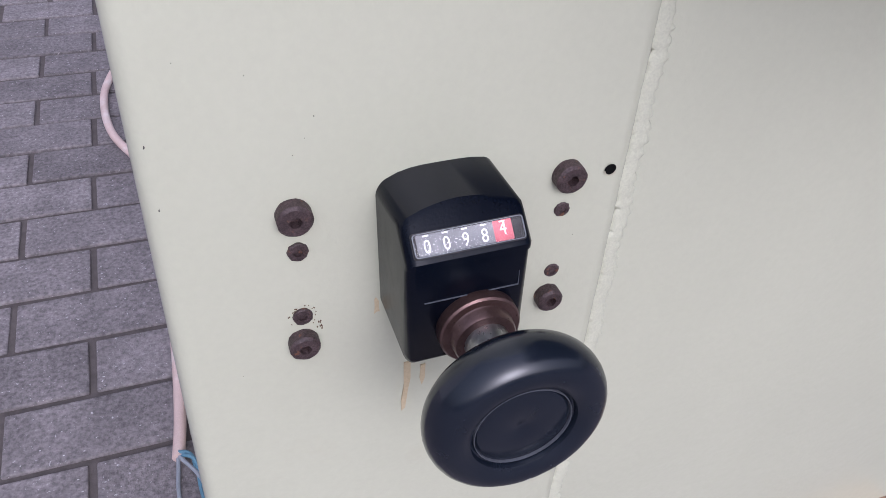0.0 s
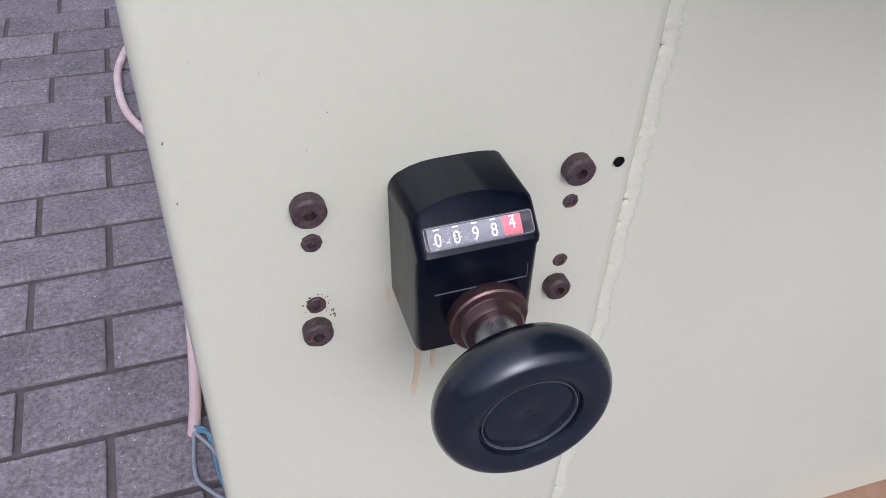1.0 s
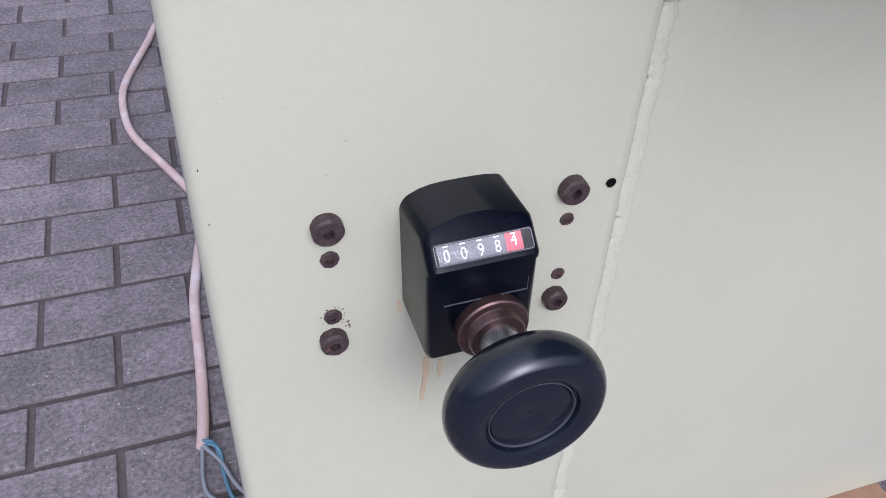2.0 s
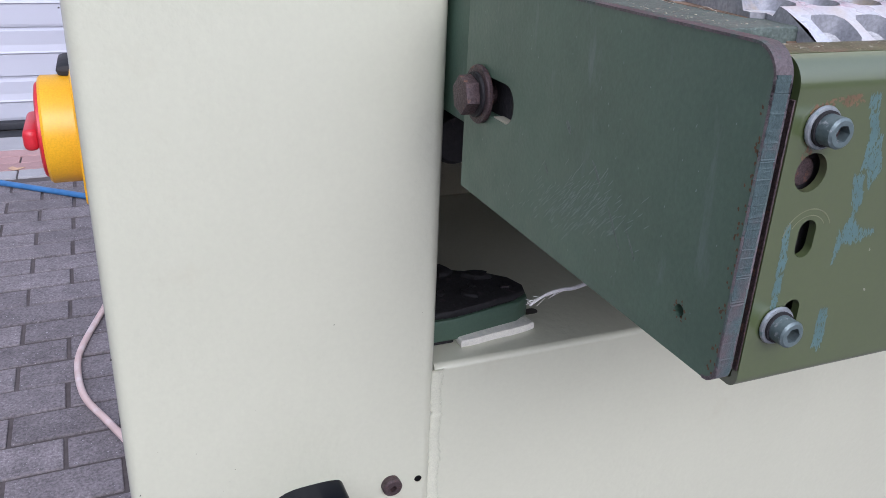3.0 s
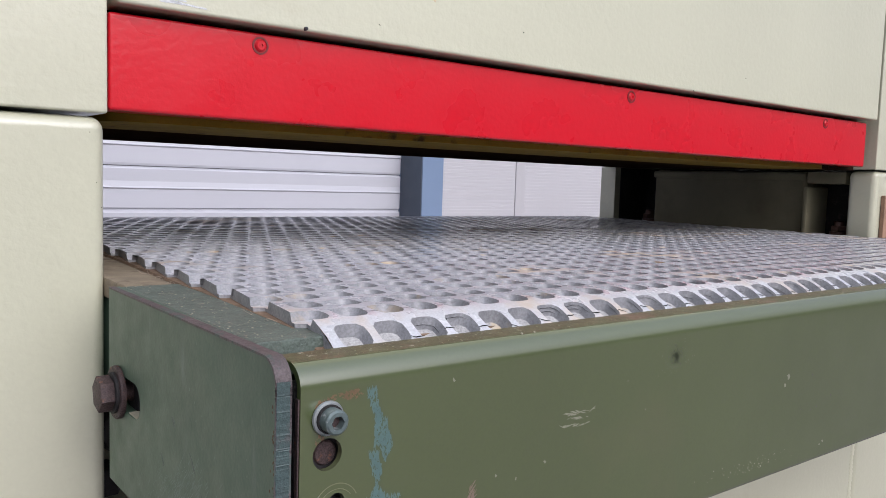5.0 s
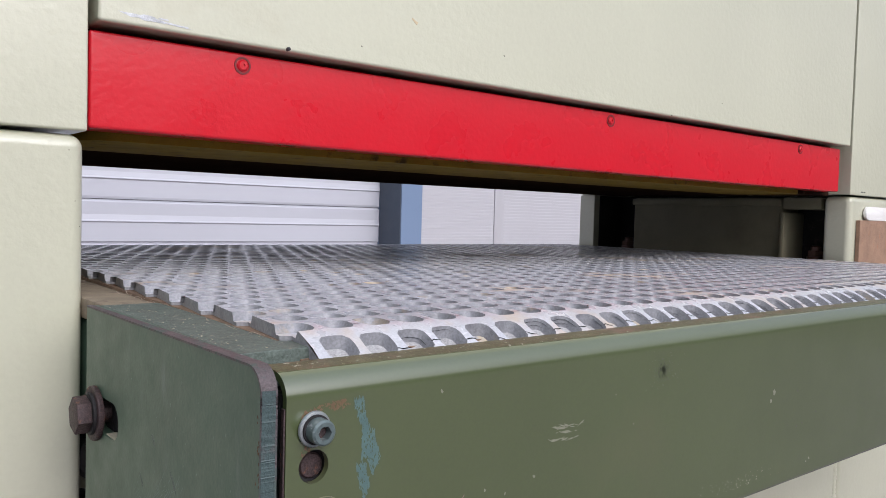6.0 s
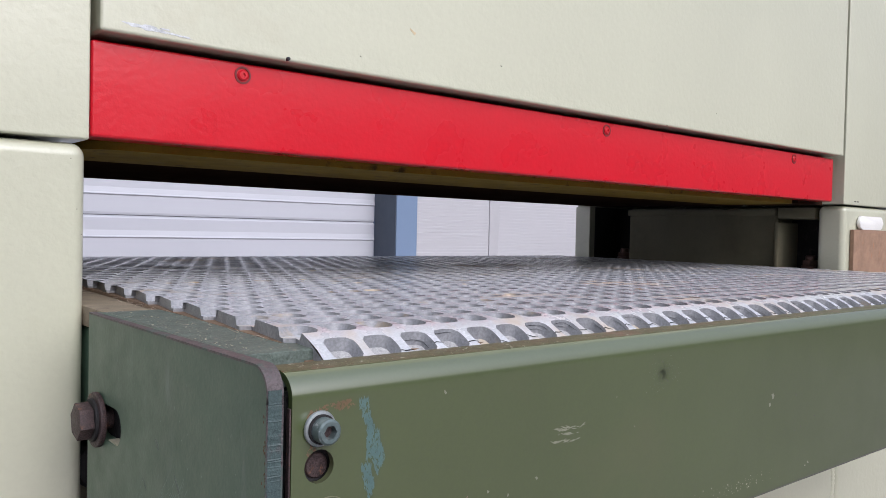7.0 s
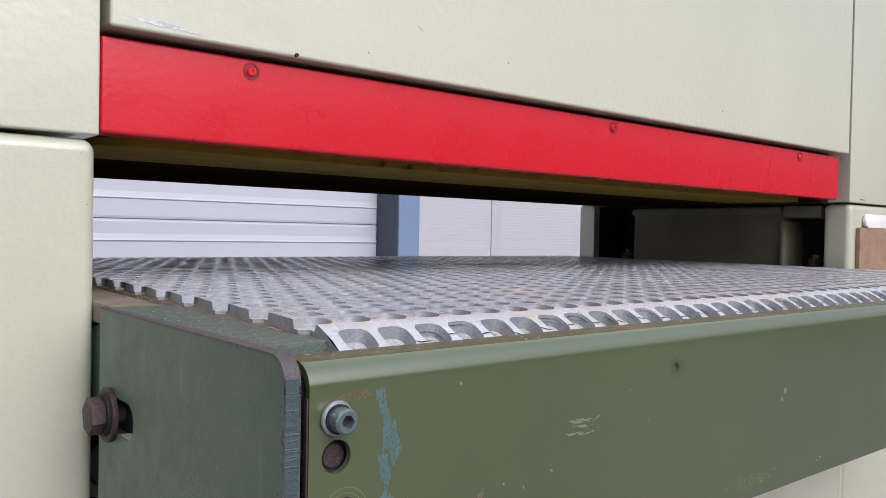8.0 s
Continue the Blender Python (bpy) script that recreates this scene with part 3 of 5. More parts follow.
# a weld bead down each joint of post and cross beam
for xw in (0.0020, 1.0825):
    bm = bmesh.new()
    rnd = random.Random(5)
    rings, n, k = [], 220, 9
    for i in range(n):
        zz = 0.15 + (0.6485 - 0.15) * i / (n - 1)
        rr = 0.0034 * (1 + 0.20 * math.sin(i * 2.1) + 0.16 * (rnd.random() - 0.5))
        xo = 0.0008 * math.sin(i * 0.35) + 0.0007 * (rnd.random() - 0.5)
        rings.append([bm.verts.new((xw + xo + rr * 1.4 * math.cos(math.pi * j / (k - 1)), 0.0042 - rr * 0.56 * math.sin(math.pi * j / (k - 1)), zz)) for j in range(k)])
    for a, b in zip(rings, rings[1:]):
        for j in range(k - 1):
            bm.faces.new((a[j], a[j + 1], b[j + 1], b[j]))
    bm.faces.new(rings[0])
    bm.faces.new(rings[-1])
    part("weld_bead", bm, WELD, machine, "rippled painted weld bead")
# screws and holes of the post
BOLT_LABEL = "rusted socket head screw"
for i, (bx, bz, r) in enumerate(((-0.1565, 0.5575, 0.0075), (-0.1562, 0.4857, 0.0071), (-0.0337, 0.5579, 0.0074), (-0.0337, 0.4860, 0.0067))):
    socket_screw("cap_screw", (bx, 0.0, bz), r, 0.0068, 0.0029, RUST, post, 0.0013, 0.0045, label=BOLT_LABEL, rough=0.05, seed=i)
for i, (bx, bz) in enumerate(((-0.1558, 0.5381), (-0.1557, 0.5011), (-0.0332, 0.5382), (-0.0330, 0.5015))):
    socket_screw("set_screw", (bx, 0.0, bz), 0.0045 if bx < -0.1 else 0.0039, 0.0018 if bx < -0.1 else 0.0009, 0.0021, RUST, post, 0.0005, 0.0014 if bx < -0.1 else 0.0007, label="rusted set screw", rough=0.1, seed=20 + i)
# black disc holds the hole's shade, the pale arc its lit lower rim
part("drilled_hole", lathe([(0.0030, -0.0004), (0.0024, -0.0006), (0.0023, 0.0002), (0.0001, 0.0003)], (-0.0118, 0, 0.5568), "y", 20), HOLE_BLACK, post, "small dark drilled hole")
part("hole_edge", ring(-0.0118, 0.5568, 0.0026, 0.0032, -0.0007, 0.0002, 24, (190, 350)), CREAM_DIRTY, post)
rnd = random.Random(61)
bm = bmesh.new()
for k in range(18):
    a_, d_ = rnd.random() * 6.283, 0.0048 + 0.0028 * rnd.random()
    prism(ragged(-0.1557 + d_ * math.cos(a_), 0.5011 + d_ * math.sin(a_) * 0.9, 0.00025, 0.00025 + 0.0003 * rnd.random(), 6, 0.5, a_, k), "y", -0.0002, 0.0003, bm)
for k in range(8):
    prism(ragged(-0.1500 + 0.003 * rnd.random(), 0.4905 + 0.006 * rnd.random(), 0.0003, 0.0006, 6, 0.5, 0, 50 + k), "y", -0.0002, 0.0003, bm)
tagged(part("rust_flecks", bm, RUST_STAIN, post, "brown rust flecks round a screw"), kind="stuff")
# runs of sealant under the counter, chips in the paint
part("sealant_run", blot([(x + 0.0025, z + 0.0055) for x, z in [(-0.1100, 0.452), (-0.1065, 0.452), (-0.1062, 0.440), (-0.1075, 0.430), (-0.1085, 0.418), (-0.1105, 0.416), (-0.1108, 0.424), (-0.1095, 0.436)]], 0.0, 0.0007), BEIGE, post, "dried beige run of sealant")
part("sealant_run", blot([(x + 0.0025, z + 0.0055) for x, z in [(-0.1010, 0.448), (-0.0985, 0.448), (-0.0985, 0.438), (-0.1000, 0.433), (-0.1012, 0.438)]], 0.0, 0.0007), BEIGE, post, "dried beige run of sealant")
chips = ((-0.2055, 0.6080, 0.0013), (-0.2060, 0.5680, 0.0016), (-0.2075, 0.5955, 0.0007), (-0.1935, 0.627, 0.0005), (-0.0755, 0.7010, 0.0012), (-0.146, 0.601, 0.0006), (-0.170, 0.620, 0.0005),
         (-0.130, 0.645, 0.0005), (-0.155, 0.585, 0.0004), (-0.150, 0.592, 0.0004), (-0.0125, 0.700, 0.0005), (-0.214, 0.905, 0.0008), (-0.2135, 0.700, 0.001), (-0.006, 0.988, 0.0009),
         (-0.003, 0.972, 0.0007), (-0.010, 1.020, 0.0009), (-0.025, 0.522, 0.0005), (-0.100, 0.690, 0.0004), (-0.185, 0.470, 0.0004))
for i, (cx, cz, r) in enumerate(chips):
    part("paint_chip", blot(ragged(cx, cz, r * (0.7 if cx < -0.2 else 0.3), r * (0.5 if cx < -0.2 else 0.3), 9, 0.5, 0.6 * i, i), 0.0 if abs(cx + 0.105) < 0.1 else 0.0006, 0.0003), CHIP, post)
part("rust_mark", blot(ragged(-0.1216, 0.4990, 0.0014, 0.005, 11, 0.4, 0, 3), 0.0, 0.0003), BEIGE, post)
# red strip screws
for x in (0.1093, 0.5275, 0.9365):
    socket_screw("strip_screw", (x, 0.0071, 1.09), 0.0042, 0.0022, 0.0014, RED, strip, 0.0012, 0.0012, 20, "red painted button screw")
    part("screw_ring", ring(x, 1.09, 0.0050, 0.0064, 0.0064, 0.0075, 24), RED_DARK, strip)
# marks on the door panel
for k, (cx, cz, rx, rz) in enumerate(((0.0330, 1.1098, 0.0105, 0.0017), (0.0430, 1.1090, 0.0120, 0.0011), (0.0560, 1.1080, 0.0090, 0.0006), (0.0480, 1.1105, 0.0030, 0.0006))):
    part("bare_patch", blot(ragged(cx, cz, rx, rz, 17, 0.5, -0.06, 130 + k), -0.0040, 0.0002 + 0.00003 * k), BARE_PAINT, door_panel, "pale bare patch where the paint is chipped")
part("rubber_nub", lathe([(0.0001, -0.0066), (0.0013, -0.0060), (0.0015, -0.004), (0.0015, -0.002)], (0.1400, 0, 1.1050), "y", 14), RUBBER_BLACK, door_panel, "small black nub")
for i, (cx, cz, r) in enumerate(((0.257, 1.1455, 0.003), (0.118, 1.148, 0.001), (0.205, 1.117, 0.0008), (0.36, 1.132, 0.001), (0.72, 1.128, 0.001), (0.62, 1.104, 0.0015))):
    part("paint_chip", blot(ragged(cx, cz, r, r * 0.5, 9, 0.5, -0.5, 40 + i), -0.0040, 0.0002), BEIGE if i == 0 else CHIP, door_panel)
for x in (1.113, 1.122):
    part("vent_slot", box(x, x + 0.006, -0.0013, 0.001, 1.0370, 1.0385), CHIP, machine)

# ---------------------------------------------------------------- conveyor table
table = thing("conveyor_table", "green steel infeed table with a worn grey rubber conveyor belt", "conveyor", (0, 0, 0))
FY, PX = -0.276, -0.0135
# side plate: rounded corners, a slot for the bolt and a small hole
def plate_outline(grow=0.0):
    y0, y1, z0, z1, r = FY - grow, -0.055 + grow, 0.8118 - grow, 0.9275 + grow, 0.011 + grow
    pts = [(y1, z0), (y1, z1)]
    for i in range(8):
        a = radians(90 + 90 * i / 7)
        pts.append((y0 + r + r * math.cos(a), z1 - r + r * math.sin(a)))
    for i in range(5):
        a = radians(180 + 90 * i / 4)
        pts.append((y0 + 0.006 + 0.006 * math.cos(a), z0 + 0.006 + 0.006 * math.sin(a)))
    return pts


slot = rounded_rect(-0.1130, -0.066, 0.8600, 0.8800, 0.0098, 6)
plate = part("side_plate", sheet_with_holes(plate_outline(), [slot, circle(-0.2525, 0.8295, 0.0025, 14)], "x", PX, -0.0074), GREEN, table, "dark green painted steel side plate")
outer, inner = plate_outline(0.0002)[1:], plate_outline(-0.0008)[1:]
bm = bmesh.new()
for (p, q), (pi, qi) in zip(zip(outer, outer[1:]), zip(inner, inner[1:])):
    a = [bm.verts.new((PX - 0.0003, *c)) for c in (p, q, qi, pi)]
    b = [bm.verts.new((-0.0071 if c[0] < FY + 0.008 else -0.0071 - 0.0030 * min(1.0, (c[0] - FY - 0.008) / 0.02), *c)) for c in (p, q, qi, pi)]
    bm.faces.new(a)
    bm.faces.new(b[::-1])
    for i in range(4):
        bm.faces.new((a[i], b[i], b[(i + 1) % 4], a[(i + 1) % 4]))
bmesh.ops.remove_doubles(bm, verts=bm.verts, dist=0.00002)
part("cut_edge", bm, BARE_EDGE, plate, "worn brown cut edge")
bm = bmesh.new()
rnd = random.Random(8)
rows, zz = [], 0.8150
while zz < 0.9190:
    d = 0.0003 + 0.00020 * (len(rows) % 2) * (0.2 + rnd.random())
    inset = 0.0004 * rnd.random()
    rows.append([bm.verts.new(c) for c in ((PX - 0.0004 + inset, FY + 0.0006, zz), (PX - 0.0003 + inset, FY - d, zz + 0.0003 * rnd.random()), (-0.0078 - inset, FY - d * 0.9, zz), (-0.0072, FY + 0.0006, zz))])
    zz += 0.0003 + 0.0004 * rnd.random()
for p, q in zip(rows, rows[1:]):
    for i in range(3):
        bm.faces.new((p[i], p[i + 1], q[i + 1], q[i]))
part("saw_cut", bm, SAWN_EDGE, plate, "ridged saw cut front edge of the plate")
part("hole_lining", lathe([(0.0030, -0.0078), (0.0001, -0.0079)], (0, -0.2525, 0.8295), "x", 14), RUST_STAIN, plate, "rusty inside of the small hole")
# black lining puts the slot's shade into colour
part("slot_lining", box(-0.0069, 0.002, -0.116, -0.06, 0.858, 0.884), BLACK_STEEL_AND_SHADE, table)
part("slot_floor", box(PX + 0.001, -0.0070, -0.1115, -0.090, 0.8592, 0.8606), CREAM_DIRTY, table, "pale cream floor of the slot")
part("edge_bar", box(-0.0072, 0.0270, -0.2430, -0.057, 0.912, 0.9276, 0.0010, 2), GREEN_DUSTY, table, "dusty green flat bar beside the belt")
# front sheet, folded at top and bottom, with bolt holes at its end
SX0, SX1, ZT = -0.0034, 1.10, 0.9240
hole_a = [(0.0088 + 0.0066 * math.cos(t) * 1.0, 0.8872 + 0.0066 * math.sin(t)) for t in [2 * math.pi * i / 22 for i in range(22)]]
slot_b = rounded_rect(0.0095, 0.0170, 0.8570, 0.8706, 0.0038, 5)
slot_c = rounded_rect(0.0108, 0.0180, 0.8280, 0.8410, 0.0035, 5)
HX1 = 0.0240
bm = sheet_with_holes([(SX0, 0.8125), (HX1, 0.8125), (HX1, ZT - 0.0120), (SX0, ZT - 0.0120)], [hole_a, slot_b, slot_c], "y", FY, FY + 0.003)
box(HX1, SX1, FY, FY + 0.003, 0.8125, ZT - 0.0120, bm=bm)
def fold(zc, r, up):
    out_, in_ = [], []
    for i in range(15):
        a = radians(90 * i / 14)
        out_.append((FY + r - r * math.cos(a), zc + up * r * math.sin(a)))
        in_.append((FY + r - (r - 0.003) * math.cos(a), zc + up * (r - 0.003) * math.sin(a)))
    return out_, in_


o, i_ = fold(ZT - 0.0100, 0.0100, 1)
prism([(FY, ZT - 0.0120)] + o + [(-0.2532, ZT), (-0.2532, ZT - 0.003)] + i_[::-1] + [(FY + 0.003, ZT - 0.0120)], "x", SX0, SX1, bm)
o, i_ = fold(0.8125, 0.0045, -1)
prism(o + [(-0.24, 0.808), (-0.24, 0.811)] + i_[::-1], "x", SX0, SX1, bm)
sheet = part("front_sheet", bm, OLIVE, table, "olive green folded steel front sheet")
film = [(FY + 0.010 - 0.01012 * math.cos(radians(a)), ZT - 0.010 + 0.01012 * math.sin(radians(a))) for a in range(76, 91, 7)]
film += [(-0.2535, ZT + 0.00012), (-0.2535, ZT - 0.0002)]
film += [(FY + 0.010 - 0.0098 * math.cos(radians(a)), ZT - 0.010 + 0.0098 * math.sin(radians(a))) for a in range(90, 75, -7)]
part("dust_film", prism(film, "x", SX0 + 0.0005, SX1), OLIVE_DUSTY, sheet, "brown dust film on the folded top")
part("sheet_end", box(SX0 - 0.0008, SX0 - 0.0001, FY + 0.0004, FY + 0.003, 0.8155, 0.911, 0.0002, 1), RUST, sheet)
# added black backing, so that the bolt holes look dark inside
part("backing_bar", box(-0.0030, 0.030, FY + 0.0065, FY + 0.016, 0.815, 0.915, 0.001, 2), BLACK_STEEL_AND_SHADE, table, "added black backing that holds the shade in the bolt holes")
part("bolt_end", lathe([(0.0052, FY + 0.012), (0.0052, FY + 0.0062), (0.0046, FY + 0.0055), (0.0001, FY + 0.0053)], (0.0110, 0, 0.8858), "y", 24), RUST, table, "rusty bolt end behind the hole")
for sx, sz in ((0.0083, 0.9022), (0.0082, 0.8325)):
    w = part("flange_washer", lathe([(0.0045, FY - 0.0003), (0.0069, FY - 0.0004), (0.0071, FY - 0.0010), (0.0068, FY - 0.0017), (0.0052, FY - 0.0021)], (sx, 0, sz), "y", 30), ZINC, table, "bright zinc washer")
    part("spring_washer", ring(sx, sz, 0.0040, 0.0058, FY - 0.0030, FY - 0.0016, 28), BLACK_STEEL_AND_SHADE, table)
    socket_screw("socket_screw", (sx, FY - 0.0026, sz), 0.0050, 0.0062, 0.0029, SCREW_TEAL, table, 0.0008, 0.0042, 28, "zinc plated socket head screw with green paint")
    part("socket_floor", lathe([(0.0027, FY - 0.0050), (0.0026, FY - 0.0052), (0.0001, FY - 0.0052)], (sx, 0, sz), "y", 16), RUST, table, "rusty socket floor")
part("washer_mark", ring(0.0132, 0.8640, 0.0102, 0.0106, FY - 0.00008, FY + 0.0005, 30, (25, 170)), RUBBED_OLIVE, sheet)
part("washer_mark", ring(0.0132, 0.8640, 0.0080, 0.0083, FY - 0.00008, FY + 0.0005, 30, (35, 150)), RUBBED_OLIVE, sheet)
# hexagon bolt with washers through the slot
BY, BZ = -0.0755, 0.8692
bm = lathe([(0.0065, PX - 0.0001), (0.0150, PX - 0.0002), (0.0154, PX - 0.0008), (0.0154, PX - 0.0026), (0.0150, PX - 0.0031), (0.0065, PX - 0.0032)], (0, BY, BZ), "x", 32)
part("washer", bm, RUST, table, "rusted thick washer")
bm = lathe([(0.0065, PX - 0.0031), (0.0118, PX - 0.0032), (0.0120, PX - 0.0040), (0.0118, PX - 0.0048), (0.0065, PX - 0.0049)], (0, BY, BZ), "x", 28)
part("spring_washer", bm, BLACK_STEEL_AND_SHADE, table)
bm = prism([(BY + a, BZ + b) for a, b in hexagon(0.0104, 0.25)], "x", PX - 0.0125, PX - 0.0049, None, 0.0006)
part("hex_bolt", bm, RUST, table, "rusted hexagon bolt head")
part("bolt_shank", lathe([(0.006, 0.0), (0.006, PX - 0.005)], (0, BY, BZ), "x", 16), RUST, table)
# table pan and side frame behind the plate
part("side_frame", box(0.0025, 0.020, -0.040, 0.52, 0.838, 0.9115, 0.002, 2), GREEN, table, "dark green side frame of the belt table")
part("frame_ledge", box(0.0, 0.060, -0.0435, 0.52, 0.912, 0.9258, 0.002, 2), LEDGE, table, "dusty grimy ledge beside the belt")
part("table_pan", box(0.034, 1.07, -0.228, 0.54, 0.815, 0.912, 0.004, 2), DARK, table, "belt table underneath, near-black for the cavity's shade")
part("under_rail", box(0.004, 0.09, 0.16, 0.20, 0.775, 0.802, 0.002, 2), GREEN_DUSTY, table)
part("under_rail", box(0.0, 1.07, 0.34, 0.374, 0.6520, 0.712, 0.003, 2), CREAM_DIRTY, machine, "grimy rail across the frame")
part("rail_plug", lathe([(0.0001, 0.330), (0.006, 0.331), (0.010, 0.334), (0.010, 0.341)], (0.2436, 0, 0.6775), "y", 18), RUST, machine, "rusty round plug")
part("gear_housing", lathe([(0.0001, -0.035), (0.016, -0.034), (0.019, -0.028), (0.019, 0.012), (0.012, 0.013), (0.012, 0.02)], (0.020, 0.06, 0.814), "y", 24), BLACK_STEEL_AND_SHADE, table)
part("drive_nut", prism([(0.024 + a, 0.10 + b) for a, b in hexagon(0.014, 0.1)], "z", 0.742, 0.765, None, 0.002), BLACK_STEEL_AND_SHADE, table)

# rubber belt: staggered pockets with sloping walls, bent round the rollers at both ends; its cut edge runs out of true
PITCH, ROW, DEEP, TOPZ = 0.0208, 0.0245, 0.0060, 0.934
ROW_FIRST, COL_FIRST, COLS, ROWS_N = -0.2485, 0.0276, 50, 36
R_ROLL, Y_FRONT, Y_BACK = 0.055, -0.2215, 0.56
Y0, BX1 = ROW_FIRST - 1.5 * ROW, COL_FIRST + (COLS - 0.5) * PITCH


def bend(x, s, z):
    """From the flat belt to its place: straight on top, round the rollers in front and behind."""
    if s < Y_FRONT:
        a, r = (Y_FRONT - s) / R_ROLL, R_ROLL + (z - TOPZ)
        return (x, Y_FRONT - r * math.sin(a), TOPZ - R_ROLL + r * math.cos(a))
    if s > Y_BACK:
        a, r = (s - Y_BACK) / R_ROLL, R_ROLL + (z - TOPZ)
        return (x, Y_BACK + r * math.sin(a), TOPZ - R_ROLL + r * math.cos(a))
    return (x, s, z)


def edge_x(s):
    return 0.0234 + 0.045 * (min(s, 0.1) + 0.235) + 0.16 * max(0.0, -0.240 - s)


def tooth_x(s, start):
    """The sawtooth line of the cut edge: each tooth is two rows long and leans out towards the front."""
    return edge_x(s) + 0.0056 * ((s - start) / (2 * ROW) - 0.5)


verts, faces, walls, cuts, floors = [], [], [], [], []
rnd = random.Random(11)


def add(x, s, z):
    verts.append(bend(x + 0.03 * (s + 0.2275), s, z))
    return len(verts) - 1


def raw(x, s, z):
    verts.append(bend(x, s, z))
    return len(verts) - 1


hw, hd = 0.0081, 0.0086
def pocket(n=16):
    pts = []
    for k in range(n):
        a = 2 * math.pi * (k - 1.5) / n
        c_, s_ = math.cos(a), math.sin(a)
        r_ = (abs(c_ / hw) ** 3.8 + abs(s_ / hd) ** 3.8) ** (-1 / 3.8)
        pts.append((r_ * c_, r_ * s_))
    return pts


PK = pocket()
SKIRT = TOPZ - 0.0063
for j in range(-1, ROWS_N):
    sc = ROW_FIRST + j * ROW
    inner_row = j % 2 == 0
    for i in range(COLS - 1 if inner_row else COLS):
        xc = COL_FIRST + (0.5 * PITCH if inner_row else 0.0) + i * PITCH
        first, cut_pocket = i == 0, i == 0 and not inner_row
        s0, s1, fr, rr = sc - ROW / 2, sc + ROW / 2, sc - 0.0034, sc + 0.0034
        jx, js, jd = (rnd.random() - 0.5) * 0.0006, (rnd.random() - 0.5) * 0.0006, (0.0042 if cut_pocket else DEEP * (0.9 + 0.1 * rnd.random()))
        c = [add(xc + dx * PITCH / 2, sc + dy * ROW / 2, TOPZ) for dx, dy in ((1, -1), (1, 1), (-1, 1), (-1, -1), (0, 1), (0, -1), (1, 0), (-1, 0))]
        o = [add(xc + jx + u, sc + js + v, TOPZ) for u, v in PK]
        w = [add(xc + jx + u * 0.80, sc + js + v * 0.74, TOPZ - jd) for u, v in PK]
        if cut_pocket:
            c[2], c[3] = raw(tooth_x(s1, sc), s1, TOPZ), raw(tooth_x(s0, sc - 2 * ROW), s0, TOPZ)
            # the pockets along the cut edge lie open to the side
            for k in range(7, 13):
                v_out, v_in = js + PK[k][1], js + PK[k][1] * 0.74
                o[k] = raw(tooth_x(sc + v_out, sc if k < 10 else sc - 2 * ROW), sc + v_out, TOPZ)
                w[k] = raw(tooth_x(sc + v_in, sc if k < 10 else sc - 2 * ROW), sc + v_in, TOPZ - jd)
        faces += [(c[0], c[6], o[1], o[0]), (c[6], o[2], o[1]), (c[6], c[1], o[3], o[2]), (c[1], o[4], o[3]), (c[1], c[4], o[5], o[4]), (c[4], o[6], o[5]), (c[4], c[2], o[7], o[6]),
                  (c[3], c[5], o[13], o[12]), (c[5], o[14], o[13]), (c[5], c[0], o[15], o[14]), (c[0], o[0], o[15])]
        if cut_pocket:
            for top, side, s_, q_, st in ((c[2], o[7], s1, sc + js + PK[7][1], sc), (o[12], c[3], sc + js + PK[12][1], s0, sc - 2 * ROW)):
                cuts.append(len(faces))
                faces.append((top, side, raw(tooth_x(q_, st) + 0.0003, q_, SKIRT), raw(tooth_x(s_, st) + 0.0003, s_, SKIRT)))
            for k in range(7, 12):
                q0, q1 = (sc + js + PK[m_][1] * 0.74 for m_ in (k, k + 1))
                t0, t1 = (tooth_x(q_, sc if m_ < 10 else sc - 2 * ROW) for q_, m_ in ((q0, k), (q1, k + 1)))
                cuts.append(len(faces))
                faces.append((w[k], w[k + 1], raw(t1 + 0.0003, q1, SKIRT), raw(t0 + 0.0003, q0, SKIRT)))
            # the cut ends of the pocket's sloping walls
            for k, st in ((7, sc), (12, sc - 2 * ROW)):
                q0, q1 = sc + js + PK[k][1], sc + js + PK[k][1] * 0.74
                cuts.append(len(faces))
                faces.append((o[k], w[k], raw(tooth_x(q1, st) + 0.0003, q1, SKIRT), raw(tooth_x(q0, st) + 0.0003, q0, SKIRT)))
        else:
            faces += [(c[2], o[8], o[7]), (c[3], o[12], o[11]), (c[2], c[7], o[9], o[8]), (c[7], o[10], o[9]), (c[7], c[3], o[11], o[10])]
        for k in range(16):
            if cut_pocket and 7 <= k < 12:
                continue
            walls.append(len(faces))
            faces.append((o[k], o[(k + 1) % 16], w[(k + 1) % 16], w[k]))
        if j <= 0:
            floors.append(len(faces))
        faces.append(tuple(w))
        if cut_pocket:
            pass
        elif first:
            # the solid land at the cut edge
            p, q = raw(tooth_x(s0, sc - ROW), s0, TOPZ), raw(tooth_x(s1, sc - ROW), s1, TOPZ)
            cuts.append(len(faces) + 1)
            m_ = raw(tooth_x(sc, sc - ROW), sc, TOPZ)
            faces += [(c[2], c[7], m_, q), (p, q, raw(tooth_x(s1, sc - ROW) + 0.0003, s1, SKIRT), raw(tooth_x(s0, sc - ROW) + 0.0003, s0, SKIRT)), (c[7], c[3], p, m_)]
me = bpy.data.meshes.new("belt")
me.from_pydata(verts, [], faces)
# pocket walls take a darker grey than the belt top
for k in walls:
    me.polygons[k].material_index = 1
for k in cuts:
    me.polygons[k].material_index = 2
